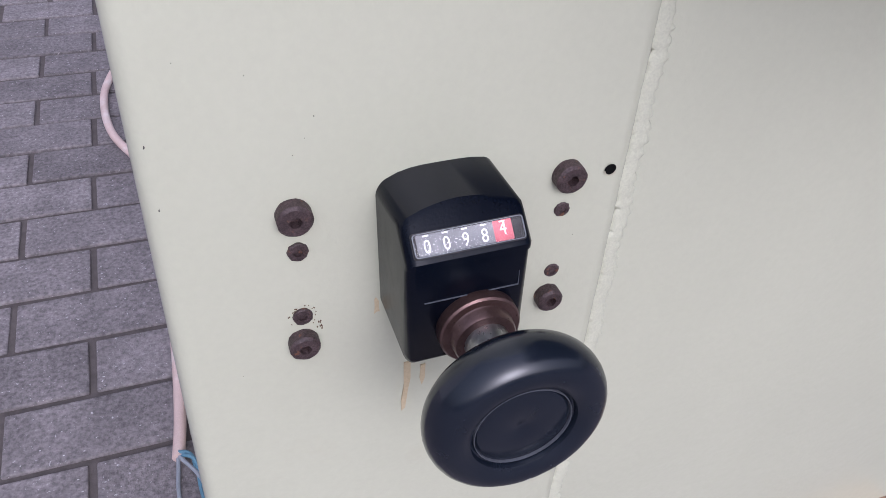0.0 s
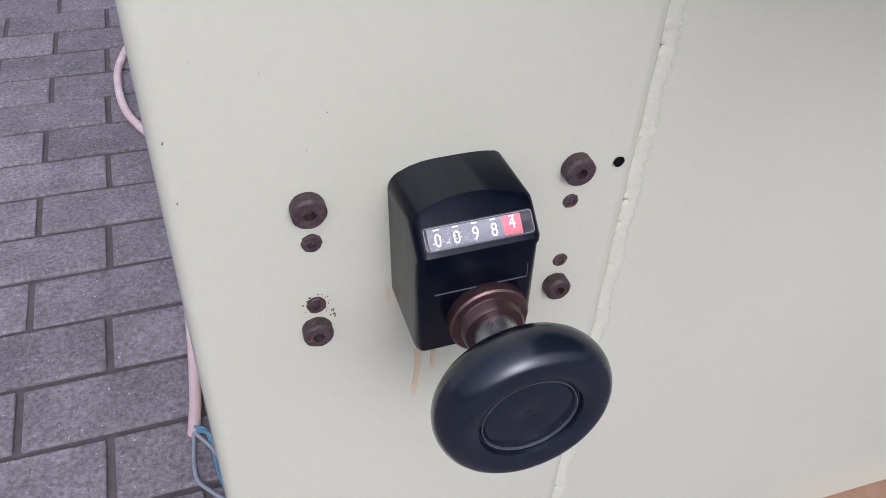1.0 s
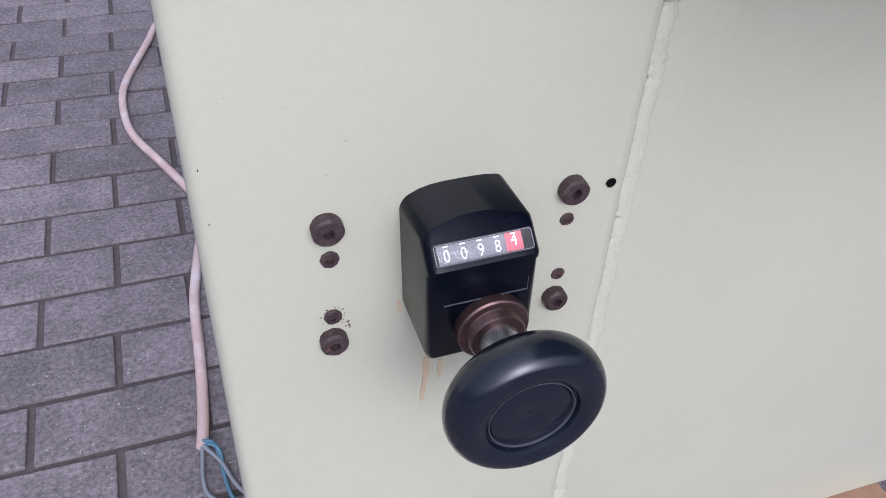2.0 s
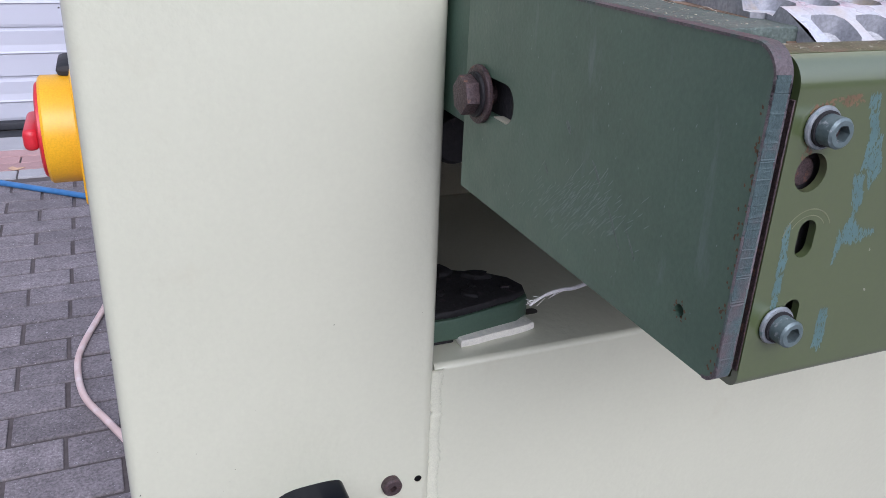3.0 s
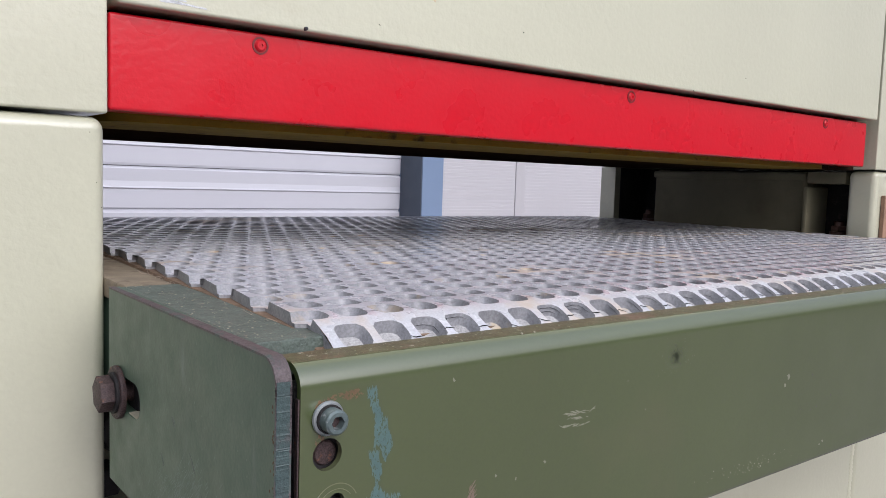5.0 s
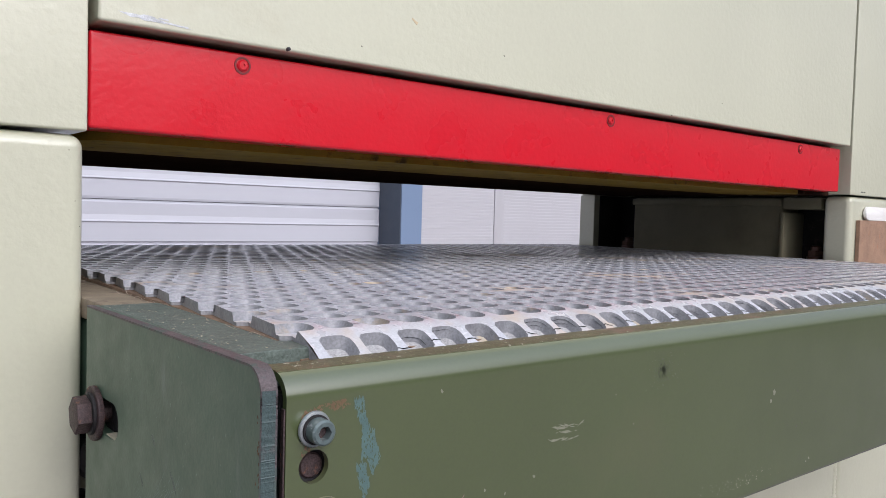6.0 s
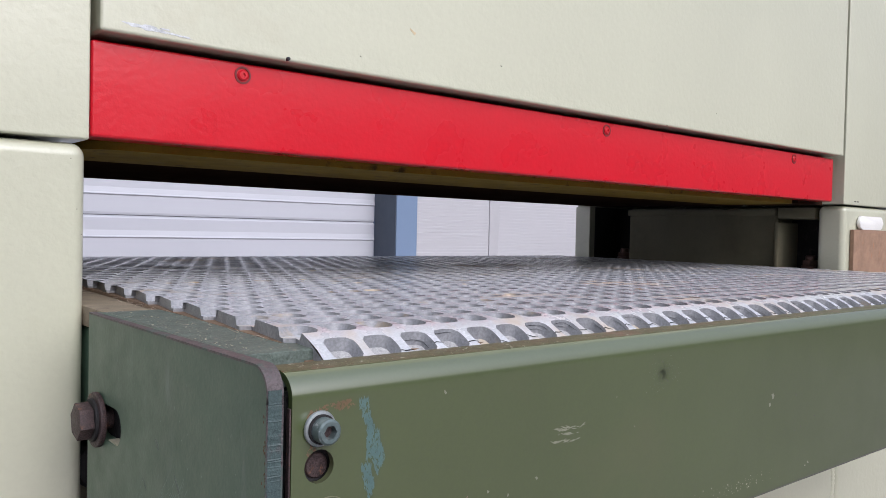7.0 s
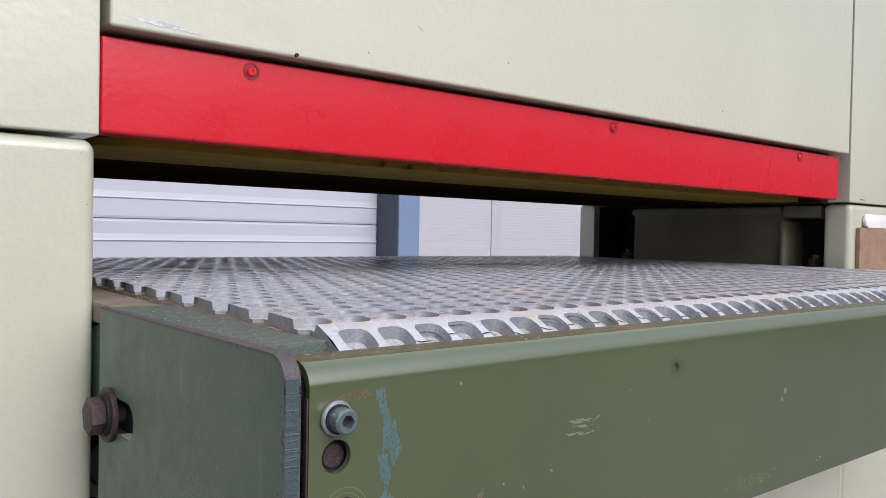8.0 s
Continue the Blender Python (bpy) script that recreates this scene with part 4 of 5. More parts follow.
for k in floors:
    me.polygons[k].material_index = 3
bm = bmesh.new()
bm.from_mesh(me)
bmesh.ops.remove_doubles(bm, verts=bm.verts, dist=0.00003)
bmesh.ops.recalc_face_normals(bm, faces=bm.faces)
bm.to_mesh(me)
bm.free()
me.polygons.foreach_set("use_smooth", [p.material_index != 2 for p in me.polygons])
me.set_sharp_from_angle(angle=radians(42))
me.materials.append(RUBBER)
me.materials.append(RUBBER_WALL)
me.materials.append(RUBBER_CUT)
me.materials.append(RUBBER_DUST)
belt = new("belt", me)
rnd = random.Random(47)
bm = bmesh.new()


def crack(pts, width):
    """A thin open crack along points of the flat belt (x, along, height)."""
    k = len(pts)
    left, right = [], []
    for i, (x, s_, z) in enumerate(pts):
        d = Vector(pts[min(i + 1, k - 1)][:2]) - Vector(pts[max(i - 1, 0)][:2])
        n_ = Vector((-d.y, d.x)).normalized() * width * (0.25 if i in (0, k - 1) else 0.5)
        left.append(bm.verts.new(bend(x + n_.x + 0.03 * (s_ + 0.2275), s_ + n_.y, z)))
        right.append(bm.verts.new(bend(x - n_.x + 0.03 * (s_ + 0.2275), s_ - n_.y, z)))
    for i in range(k - 1):
        bm.faces.new((left[i], left[i + 1], right[i + 1], right[i]))


for j in range(-1, 5):
    sc = ROW_FIRST + j * ROW
    for i in range(1, COLS - 1):
        xc = COL_FIRST + (0.5 * PITCH if j % 2 == 0 else 0.0) + i * PITCH
        if rnd.random() < (1.0, 1.0, 0.75, 0.3, 0.15, 0.08)[j + 1]:
            x_, s_, pts = xc + hw * 0.93, sc - hd * (0.25 + 0.3 * rnd.random()), []
            for k in range(4):
                pts.append((x_, s_, TOPZ + 0.00006))
                x_ += 0.0014 + 0.0012 * rnd.random()
                s_ += 0.0026 * (rnd.random() - 0.6)
            crack(pts, 0.0007 if j < 1 else 0.00045)
        # cracks that run along the walls of a pocket, round its far corner
        for q in (0.93, 0.86):
            if rnd.random() < (0.5, 0.5, 0.45, 0.3, 0.15, 0.1)[j + 1]:
                first_k, n_k, pts = rnd.randint(0, 3), rnd.randint(4, 7), []
                for k in range(n_k):
                    u, v = PK[(first_k + k) % 16]
                    g = q + 0.02 * (rnd.random() - 0.5)
                    pts.append((xc + u * (1 - (1 - g) * 1.0), sc + v * (1 - (1 - g) * 1.3), TOPZ - DEEP * (1 - g) / 0.2 * 0.92 + 0.0003))
                crack(pts, 0.00035)
tagged(part("cracks", bm, CRACK, belt, "short dark cracks round the belt pockets", smooth=False), kind="stuff")
belt.parent = table
tagged(belt, "worn grey rubber conveyor belt with staggered pockets")
bm = bmesh.new()
rows = []
for k in range(70):
    s = Y0 + (ROWS_N + 1) * ROW * k / 69
    rows.append([bm.verts.new(bend(x, s, z)) for x, z in ((edge_x(s) - 0.0034, TOPZ - 0.0062), (edge_x(s) + 0.0042, TOPZ - 0.0061), (BX1, TOPZ - 0.0061), (BX1, TOPZ - 0.0080), (edge_x(s) - 0.0038, TOPZ - 0.0080))])
for a, b in zip(rows, rows[1:]):
    for k in range(5):
        bm.faces.new((a[k], a[(k + 1) % 5], b[(k + 1) % 5], b[k]))
part("belt_carcass", bm, FABRIC, belt, "frayed brown fabric carcass of the belt")
rnd = random.Random(21)
bm = bmesh.new()
for k in range(26):
    s = -0.22 + 0.5 * rnd.random() ** 1.3
    p = Vector((edge_x(s) - 0.0030, s, SKIRT - 0.0010 + 0.001 * rnd.random()))
    l = 0.006 + 0.016 * rnd.random()
    q = p + Vector((-0.002 - 0.004 * rnd.random(), (rnd.random() - 0.5) * l * 2.2, -0.001 + 0.004 * (rnd.random() - 0.3)))
    m_ = (p + q) / 2 + Vector((-0.001, 0, 0.003 * (rnd.random() - 0.5)))
    tube([p, m_, q], 0.00009 + 0.00007 * rnd.random(), 4, 3, bm)
tagged(part("frayed_threads", bm, BELT_FRAY, belt, "pale threads fraying from the belt edge"), kind="stuff")

# marks on the front sheet
MARKS = (
    (TEAL_SCRAPE, [(0.0264, 0.9112), (0.0312, 0.9111), (0.0330, 0.9020), (0.0373, 0.8954), (0.0404, 0.8855), (0.0361, 0.8794), (0.0335, 0.8870), (0.0308, 0.8869), (0.0310, 0.8990)]),
    (TEAL_SCRAPE, [(0.0282, 0.8850), (0.0327, 0.8838), (0.0353, 0.8743), (0.0324, 0.8695), (0.0300, 0.8755)]),
    (TEAL_SCRAPE, [(0.0323, 0.8705), (0.0372, 0.8642), (0.0448, 0.8633), (0.0378, 0.8596), (0.0312, 0.8599), (0.0289, 0.8547), (0.0280, 0.8524), (0.0274, 0.8624)]),
    (TEAL_SCRAPE, [(0.0283, 0.8348), (0.0318, 0.8352), (0.0336, 0.8240), (0.0324, 0.8167), (0.0288, 0.8205)]),
    (TEAL_SCRAPE, [(0.0032, 0.8684), (0.0052, 0.8704), (0.0070, 0.8533), (0.0070, 0.8362), (0.0044, 0.8392)]),
    (ROSE_SCRATCH, [(0.0842, 0.8601), (0.0878, 0.8552), (0.0837, 0.8475), (0.0806, 0.8414), (0.0761, 0.8378), (0.0780, 0.8446), (0.0816, 0.8519)]),
    (PALE_SCRATCH, [(0.0871, 0.8516), (0.0979, 0.8457), (0.1114, 0.8408), (0.1227, 0.8402), (0.1282, 0.8411), (0.1283, 0.8371), (0.1227, 0.8349), (0.1104, 0.8369), (0.0967, 0.8427), (0.0888, 0.8475)]),
    (PALE_SCRATCH, [(0.1430, 0.8826), (0.1503, 0.8833), (0.1652, 0.8819), (0.1567, 0.8807), (0.1484, 0.8808)]),
    (PALE_SCRATCH, [(0.1423, 0.8799), (0.1546, 0.8793), (0.1631, 0.8784), (0.1547, 0.8779)]),
    (PALE_SCRATCH, [(0.1416, 0.8761), (0.1506, 0.8765), (0.1663, 0.8753), (0.1548, 0.8747)]),
)
def inside(p, outline):
    hit, k = False, len(outline)
    for i in range(k):
        (x1, y1), (x2, y2) = outline[i], outline[(i + 1) % k]
        if (y1 > p[1]) != (y2 > p[1]) and p[0] < (x2 - x1) * (p[1] - y1) / (y2 - y1) + x1:
            hit = not hit
    return hit


def flecks(outline, count, rx, rz, turn, seed):
    """A scrape: many small ragged flecks of rubbed paint inside an outline, denser in its middle."""
    rnd = random.Random(seed)
    bm = bmesh.new()
    us, vs = [p[0] for p in outline], [p[1] for p in outline]
    made = tries = 0
    while made < count and tries < count * 30:
        tries += 1
        p = (min(us) + (max(us) - min(us)) * rnd.random(), min(vs) + (max(vs) - min(vs)) * rnd.random())
        if inside(p, outline):
            k = 0.4 + 1.2 * rnd.random() ** 2
            prism(ragged(p[0], p[1], rx * k, rz * k, 8, 0.5, turn + rnd.gauss(0, 0.25), seed * 97 + made), "y", FY - 0.00003 - 0.00001 * made / count, FY + 0.0002, bm)
            made += 1
    return bm


for i, (m_, outline) in enumerate(MARKS):
    us, vs = [p[0] for p in outline], [p[1] for p in outline]
    area = 0.5 * abs(sum(a[0] * b[1] - b[0] * a[1] for a, b in zip(outline, outline[1:] + outline[:1])))
    if m_ is TEAL_SCRAPE:
        bm = flecks(outline, int(area / 3.4e-7), 0.00024, 0.0011, 0.08, i)
    elif m_ is ROSE_SCRATCH:
        bm = flecks(outline, int(area / 6e-7), 0.00022, 0.0016, -0.5, i)
    else:
        bm = flecks(outline, int(area / (5e-7 if area > 1e-4 else 9e-7)), 0.0017, 0.00026, -0.12, i)
    tagged(part("scrape", bm, m_, sheet), kind="stuff")
part("smear", blot([(0.0890, 0.8506), (0.0979, 0.8450), (0.1114, 0.8402), (0.1227, 0.8394), (0.1275, 0.8402), (0.1270, 0.8376), (0.1220, 0.8358), (0.1104, 0.8378), (0.0967, 0.8434), (0.0895, 0.8482)], FY, 0.00002), SMEAR, sheet, "pale rubbed smear in the paint")
RUSTY = [(0.0030, 0.9085), (0.0085, 0.9105), (0.0140, 0.9112), (0.0225, 0.9118), (0.0260, 0.9095), (0.0200, 0.9080), (0.0125, 0.9092), (0.0062, 0.9040), (0.0055, 0.8960), (0.0080, 0.8935), (0.0035, 0.8920)]
tagged(part("rust_bloom", flecks(RUSTY, 210, 0.00045, 0.0005, 0.0, 77), RUST_BLOOM, sheet, "brown rust bloom round the screw"), kind="stuff")
SPOTS = ((0.3574, 0.8745, 0.0030, PALE_SCRATCH), (0.3541, 0.8689, 0.0022, PALE_SCRATCH), (0.3893, 0.8716, 0.0012, CHIP), (0.4172, 0.8536, 0.0013, CHIP), (0.3972, 0.8483, 0.0012, CHIP), (0.3893, 0.8470, 0.0011, CHIP),
         (0.3768, 0.8492, 0.0008, CHIP), (0.1917, 0.8930, 0.0006, PALE_SCRATCH), (0.2078, 0.8751, 0.0007, PALE_SCRATCH), (0.1312, 0.8604, 0.0016, PALE_SCRATCH), (0.4095, 0.8214, 0.0016, PALE_SCRATCH),
         (0.4055, 0.8197, 0.0012, PALE_SCRATCH), (0.1180, 0.8310, 0.0016, PALE_SCRATCH), (0.1150, 0.8290, 0.0010, PALE_SCRATCH), (0.0990, 0.8600, 0.0012, PALE_SCRATCH), (0.1120, 0.8560, 0.0010, PALE_SCRATCH),
         (0.0450, 0.8560, 0.0008, PALE_SCRATCH), (0.0720, 0.9090, 0.0014, PALE_SCRATCH), (0.0480, 0.8400, 0.0009, PALE_SCRATCH))
for i, (cx, cz, r, m_) in enumerate(SPOTS):
    part("paint_fleck", blot(ragged(cx, cz, r * 0.5, r * 0.7, 9, 0.45, 0.4 * i, 70 + i), FY, 0.00004), m_, sheet)
rnd = random.Random(31)
bm = bmesh.new()
for k in range(70):
    cx, cz = 0.315 + 0.05 * rnd.gauss(0, 0.5), 0.8180 + 0.008 * rnd.random()
    r = 0.00018 + 0.0003 * rnd.random() ** 2
    prism(ragged(cx, cz, r, r * 0.7, 6, 0.4, 0, k), "y", FY - 0.0001, FY + 0.0002, bm)
for k in range(900):
    cx, cy = 0.006 + 0.95 * rnd.random() ** 1.5, -0.2680 + 0.0140 * rnd.random()
    r = 0.00012 + 0.0007 * rnd.random() ** 7
    prism([(cx + r * math.cos(a), cy + r * math.sin(a)) for a in (0.3, 1.6, 2.9, 4.1, 5.4)], "z", ZT - 0.0012, ZT + 0.00018 + 0.15 * r, bm)
for k in range(380):
    cx, cy = -0.006 + 0.032 * rnd.random(), -0.238 + 0.18 * rnd.random()
    r = 0.00012 + 0.0005 * rnd.random() ** 5
    prism([(cx + r * math.cos(a), cy + r * math.sin(a)) for a in (0.3, 1.6, 2.9, 4.1, 5.4)], "z", 0.9270, 0.92765 + 0.3 * r, bm)
tagged(part("dust_specks", bm, SPECK, sheet, "pale dust and paint specks"), kind="stuff")
for k, (cy, cz, ry, rz) in enumerate(((-0.190, 0.862, 0.006, 0.0008), (-0.205, 0.846, 0.010, 0.0006), (-0.165, 0.875, 0.003, 0.0012), (-0.22, 0.84, 0.008, 0.0006), (-0.15, 0.851, 0.004, 0.0007))):
    part("scratch", prism([(y, z) for y, z in ragged(cy, cz, ry, rz, 8, 0.5, 0.9, 90 + k)], "x", PX - 0.0001, PX + 0.0002), GREEN_DUSTY, plate)

rnd = random.Random(83)
bm = bmesh.new()
for k in range(280):
    u, v = rnd.gauss(0, 0.42), rnd.gauss(0, 0.42)
    cy, cz = -0.178 + 0.030 * u - 0.034 * v, 0.843 + 0.016 * u * 0.3 + 0.020 * v
    if 0.8135 < cz < 0.925 and FY + 0.004 < cy < -0.05:
        prism(ragged(cy, cz, 0.0012 + 0.0022 * rnd.random(), 0.00013, 6, 0.3, 2.35 + rnd.gauss(0, 0.12), k), "x", PX - 0.00004, PX + 0.0002, bm)
for k in range(60):
    cy, cz = FY + 0.006 + 0.20 * rnd.random(), 0.815 + 0.105 * rnd.random()
    prism(ragged(cy, cz, 0.00022, 0.0003 + 0.0006 * rnd.random() ** 2, 6, 0.4, 0.4 * rnd.random(), 300 + k), "x", PX - 0.00004, PX + 0.0002, bm)
tagged(part("rub_mark", bm, RUBBED_GREEN, plate, "faint pale rub marks in the green paint"), kind="stuff")
bm = bmesh.new()
for k in range(14):
    a_, d_ = rnd.random() * 6.283, 0.0027 + 0.0016 * rnd.random() ** 2
    prism(ragged(-0.2525 + d_ * math.cos(a_), 0.8295 + d_ * math.sin(a_), 0.0005, 0.0004, 6, 0.5, a_, 400 + k), "x", PX - 0.00005, PX + 0.0002, bm)
for k in range(60):
    cz = 0.815 + 0.095 * rnd.random()
    prism(ragged(FY + 0.0012 + 0.0035 * rnd.random() ** 2, cz, 0.0004, 0.0006, 6, 0.5, 0, 500 + k), "x", PX - 0.00005, PX + 0.0002, bm)
tagged(part("rust_specks", bm, RUST_STAIN, plate, "brown rust specks at the hole and edge"), kind="stuff")

bm = bmesh.new()
for k in range(300):
    far = k >= 110
    cx, cz = 0.2330 + rnd.gauss(0, 0.0062 if far else 0.0024), 0.9020 + rnd.gauss(0, 0.0042 if far else 0.0024)
    r = (0.00016 if far else 0.0004) * (0.6 + 0.8 * rnd.random())
    prism(ragged(cx, cz, r, r * 1.2, 6, 0.4, 0, 600 + k), "y", FY - 0.00004, FY + 0.0002, bm)
tagged(part("smudge", bm, SMUDGE_DARK, sheet, "dark greasy smudge"), kind="stuff")

# ---------------------------------------------------------------- things on the cross beam
clamp = thing("casting", "dark green cast iron block with an oily black top", "casting", (-0.0052, -0.0094, 0.0055))
outline = [(x + 0.001, y - 0.008) for x, y in ((-0.01, 0.044), (0.030, 0.046), (0.050, 0.050), (0.088, 0.056), (0.1005, 0.064), (0.1035, 0.074), (0.098, 0.092), (0.082, 0.108), (0.055, 0.122), (0.02, 0.126), (-0.01, 0.126))]
part("base", prism(outline, "z", 0.6505, 0.668, None, 0.002), GREEN, clamp, "dark green painted base")
part("top", prism([(x * 0.97 + 0.001, 0.077 + (y - 0.077) * 0.94) for x, y in outline], "z", 0.6682, 0.674, None, 0.003), BLACK_STEEL_AND_SHADE, clamp, "oily black top")
for x, y, r, h in ((0.022, 0.100, 0.009, 0.680), (0.070, 0.098, 0.0085, 0.681), (0.050, 0.070, 0.006, 0.680), (0.086, 0.074, 0.004, 0.679), (0.045, 0.112, 0.012, 0.682), (0.030, 0.078, 0.005, 0.678), (0.060, 0.084, 0.0035, 0.678)):
    part("lump", prism(ragged(x + 0.001, y - 0.008, r * 1.2, r * 0.8, 9, 0.35, x * 40, int(x * 1000)), "z", 0.673, h - 0.003, None, r * 0.25), BLACK_STEEL_AND_SHADE, clamp)
part("foot", box(0.003, 0.032, 0.040, 0.105, 0.646, 0.6503, 0.002, 2), BLACK_STEEL_AND_SHADE, clamp)
part("foot", box(0.088, 0.099, 0.060, 0.085, 0.646, 0.6503, 0.002, 2), BLACK_STEEL_AND_SHADE, clamp)
rnd = random.Random(4)
edge = [(0.0288 + 0.0675 * k / 9, 0.0221 + 0.010 * k / 9 - 0.0012 * rnd.random()) for k in range(10)]
back = [(0.0288 + 0.066 * k / 9, 0.0331 + 0.011 * k / 9) for k in range(10)]
tagged(finish(prism(edge + back[::-1], "z", 0.6515, 0.6573, None, 0.0012), "putty_strip", PUTTY), "cracked white putty strip under the green casting", "putty")
# a dark patch stands in for the shade of this oblong hole
part("oblong_hole", prism(rounded_rect(0.0988, 0.1138, 0.0546, 0.0636, 0.0044), "z", 0.6513, 0.6518), CHIP, beam)
pts = [(x, -0.120, z) for x, z in ((0.092, 0.8152), (0.083, 0.795), (0.0695, 0.7825), (0.0627, 0.7794), (0.0470, 0.7744), (0.0304, 0.7698), (0.0209, 0.7697), (0.0133, 0.7687), (0.0076, 0.7663), (0.0018, 0.7630))]
bm = tube(pts, 0.0009, 6, 8, None, lambda t: 0.7 + 0.6 * math.sin(math.pi * min(1, t + 0.1)))
tube([(0.050, -0.118, 0.8152), (0.0345, -0.119, 0.7994), (0.0294, -0.120, 0.7971), (0.0217, -0.120, 0.7934)], 0.0010, 6, 4, bm)
rnd = random.Random(15)
for k in range(12):
    x, z = (0.0185, 0.7694) if k < 6 else (0.0080, 0.7665)
    x, z = x + 0.008 * (rnd.random() - 0.5), z + 0.0012 * (rnd.random() - 0.5)
    dx, dz = -0.004 - 0.007 * rnd.random(), -0.001 + 0.006 * (rnd.random() - 0.55)
    tube([(x, -0.120, z), (x + dx / 2, -0.1205, z + dz * 0.3), (x + dx, -0.120, z + dz)], 0.00018, 4, 3, bm)
tagged(finish(bm, "thread", FRAY), "frayed white thread hanging from under the belt table", "thread")
part("paint_chip", blot([(x + 0.0090, z + 0.0065) for x, z in ((0.2135, 0.6405), (0.2165, 0.6360), (0.2190, 0.6325), (0.2230, 0.6330), (0.2255, 0.6395), (0.2225, 0.6360), (0.2185, 0.6365))], 0.0031, 0.0004), BEIGE, beam)

# rusty bracket and white cap at the far side of the table
bracket = thing("steel_bracket", "rusty orange-brown steel bracket on the far side", "bracket")
part("plate", box(1.1025, 1.32, -0.007, -0.0005, 0.86, 0.995, 0.0012, 2), RUST_ORANGE, bracket)
tagged(finish(prism(rounded_rect(1.1225, 1.207, 0.9955, 1.016, 0.009), "y", -0.0068, -0.0012, None, 0.002), "cap", WHITE_PAINT), "white plastic cap on the rusty bracket", "cap")

# ---------------------------------------------------------------- position indicator with its handwheel
indicator = thing("position_indicator", "black plastic position indicator with a five digit counter", "counter")
IX0, IX1 = -0.1208, -0.0690
IXC = (IX0 + IX1) / 2
bm = bmesh.new()
sections = []
half, corner = (IX1 - IX0) / 2, 0.0042
stops = [-half + corner * (1 - math.cos(radians(90 * k / 5))) for k in range(6)]
stops += [-half + corner + (2 * half - 2 * corner) * k / 8 for k in range(1, 8)] + [-v for v in stops[::-1]]
for dx in stops:
    u = dx / half
    x = IXC + dx
    h = 0.0042 * (1 - u * u)
    hb = 0.0070 * (1 - (abs(u) ** 3 if u < 0 else 0.4 * u ** 4))
    gone = max(0.0, abs(dx) - half + corner)
    ins = corner - math.sqrt(max(0.0, corner * corner - gone * gone))
    sections.append([bm.verts.new((x, y, z)) for y, z in ((0.0, 0.4990 + ins), (0.0, 0.5650 + hb - ins), (-0.0345 + 0.95 * h + ins, 0.5710 + h - ins), (-0.0372 + 0.95 * h + ins, 0.5692 + h - ins),
                                                          (-0.0467 + ins, 0.5588 - 0.4 * ins), (-0.0464 + ins, 0.5556 - 0.3 * ins), (-0.0450 + ins, 0.5546), (-0.0427 + ins, 0.5030 + ins), (-0.0395 + ins, 0.4990 + ins))])
for a, b in zip(sections, sections[1:]):
    for i in range(9):
        bm.faces.new((a[i], a[(i + 1) % 9], b[(i + 1) % 9], b[i]))
bm.faces.new(sections[0])
bm.faces.new(sections[-1][::-1])
LEAN = Matrix.Translation((IXC, 0, 0.5312)) @ Matrix.Rotation(radians(-2.4), 4, "Y") @ Matrix.Translation((-IXC, 0, -0.5300))
bm.transform(LEAN)
housing = part("housing", bm, BLACK, indicator, "black plastic housing with an arched top")
# the tilted window: a frame of axes on its plane
w_top, w_bot = Vector((IXC, -0.0387, 0.5671)), Vector((IXC, -0.0447, 0.5608))
w_up = (w_top - w_bot).normalized()
w_n = Vector((1, 0, 0)).cross(w_up).normalized()
w_c = (w_top + w_bot) / 2
WIN = Matrix((Vector((1, 0, 0)), w_up, w_n)).transposed().to_4x4()
WIN.translation = w_c
WIN = LEAN @ WIN


def on_window(outline, d0, d1, r=0.0):
    bm = prism(outline, "z", d0, d1, None, r)
    bm.transform(WIN)
    return bm


def on_window_frame(hx, hz, wide, d0, d1):
    bm = sheet_with_holes(rounded_rect(-hx - wide, hx + wide, -hz - wide, hz + wide, 0.0014), [rounded_rect(-hx, hx, -hz, hz, 0.0011)], "y", d0, d1)
    bm.transform(Matrix(((1, 0, 0, 0), (0, 0, 1, 0), (0, 1, 0, 0), (0, 0, 0, 1))))
    bm.transform(WIN)
    return bm


HWX, HWZ = 0.0222, 0.0044
part("window_rim", on_window(rounded_rect(-HWX - 0.0007, HWX + 0.0007, -HWZ - 0.0007, HWZ + 0.0007, 0.0012), 0.0000, 0.0005), BLACK_STEEL_AND_SHADE, indicator)
for i in range(5):
    cx = -0.0169 + i * 0.0077
    part("number_wheel", on_window(rounded_rect(cx - 0.00384, cx + 0.00384, -HWZ + 0.0004, HWZ - 0.0004, 0.0004), 0.0004, 0.0007), DIGIT_RED if i == 4 else DIGIT_BASE, indicator, "red number wheel" if i == 4 else "number wheel with the pane's glare in its grey")
    lettering("00984"[i], 0.0074, DIGIT_WHITE, indicator, WIN @ Matrix.Translation((cx, -0.0009 if i < 4 else 0.0006, 0.0008)) @ Matrix.Diagonal((0.80, 1, 1, 1)))
    part("digit_edge", on_window(rounded_rect(cx - 0.0012, cx + 0.0012, 0.0031, 0.0037, 0.0002), 0.0007, 0.00085), DIGIT_WHITE, indicator)
# thin pale frame: the reflection along the pane's edge, put into colour
part("pane_edge", on_window_frame(HWX - 0.0001, HWZ - 0.0001, 0.0003, 0.0012, 0.0019), PANE_GLINT, indicator, "window edge with its reflection put in as pale grey")
pane = part("window_pane", on_window(rounded_rect(-HWX, HWX, -HWZ, HWZ, 0.0012), 0.0012, 0.0017, 0.0002), GLASS, indicator, "clear plastic window pane")
pane.visible_shadow = False
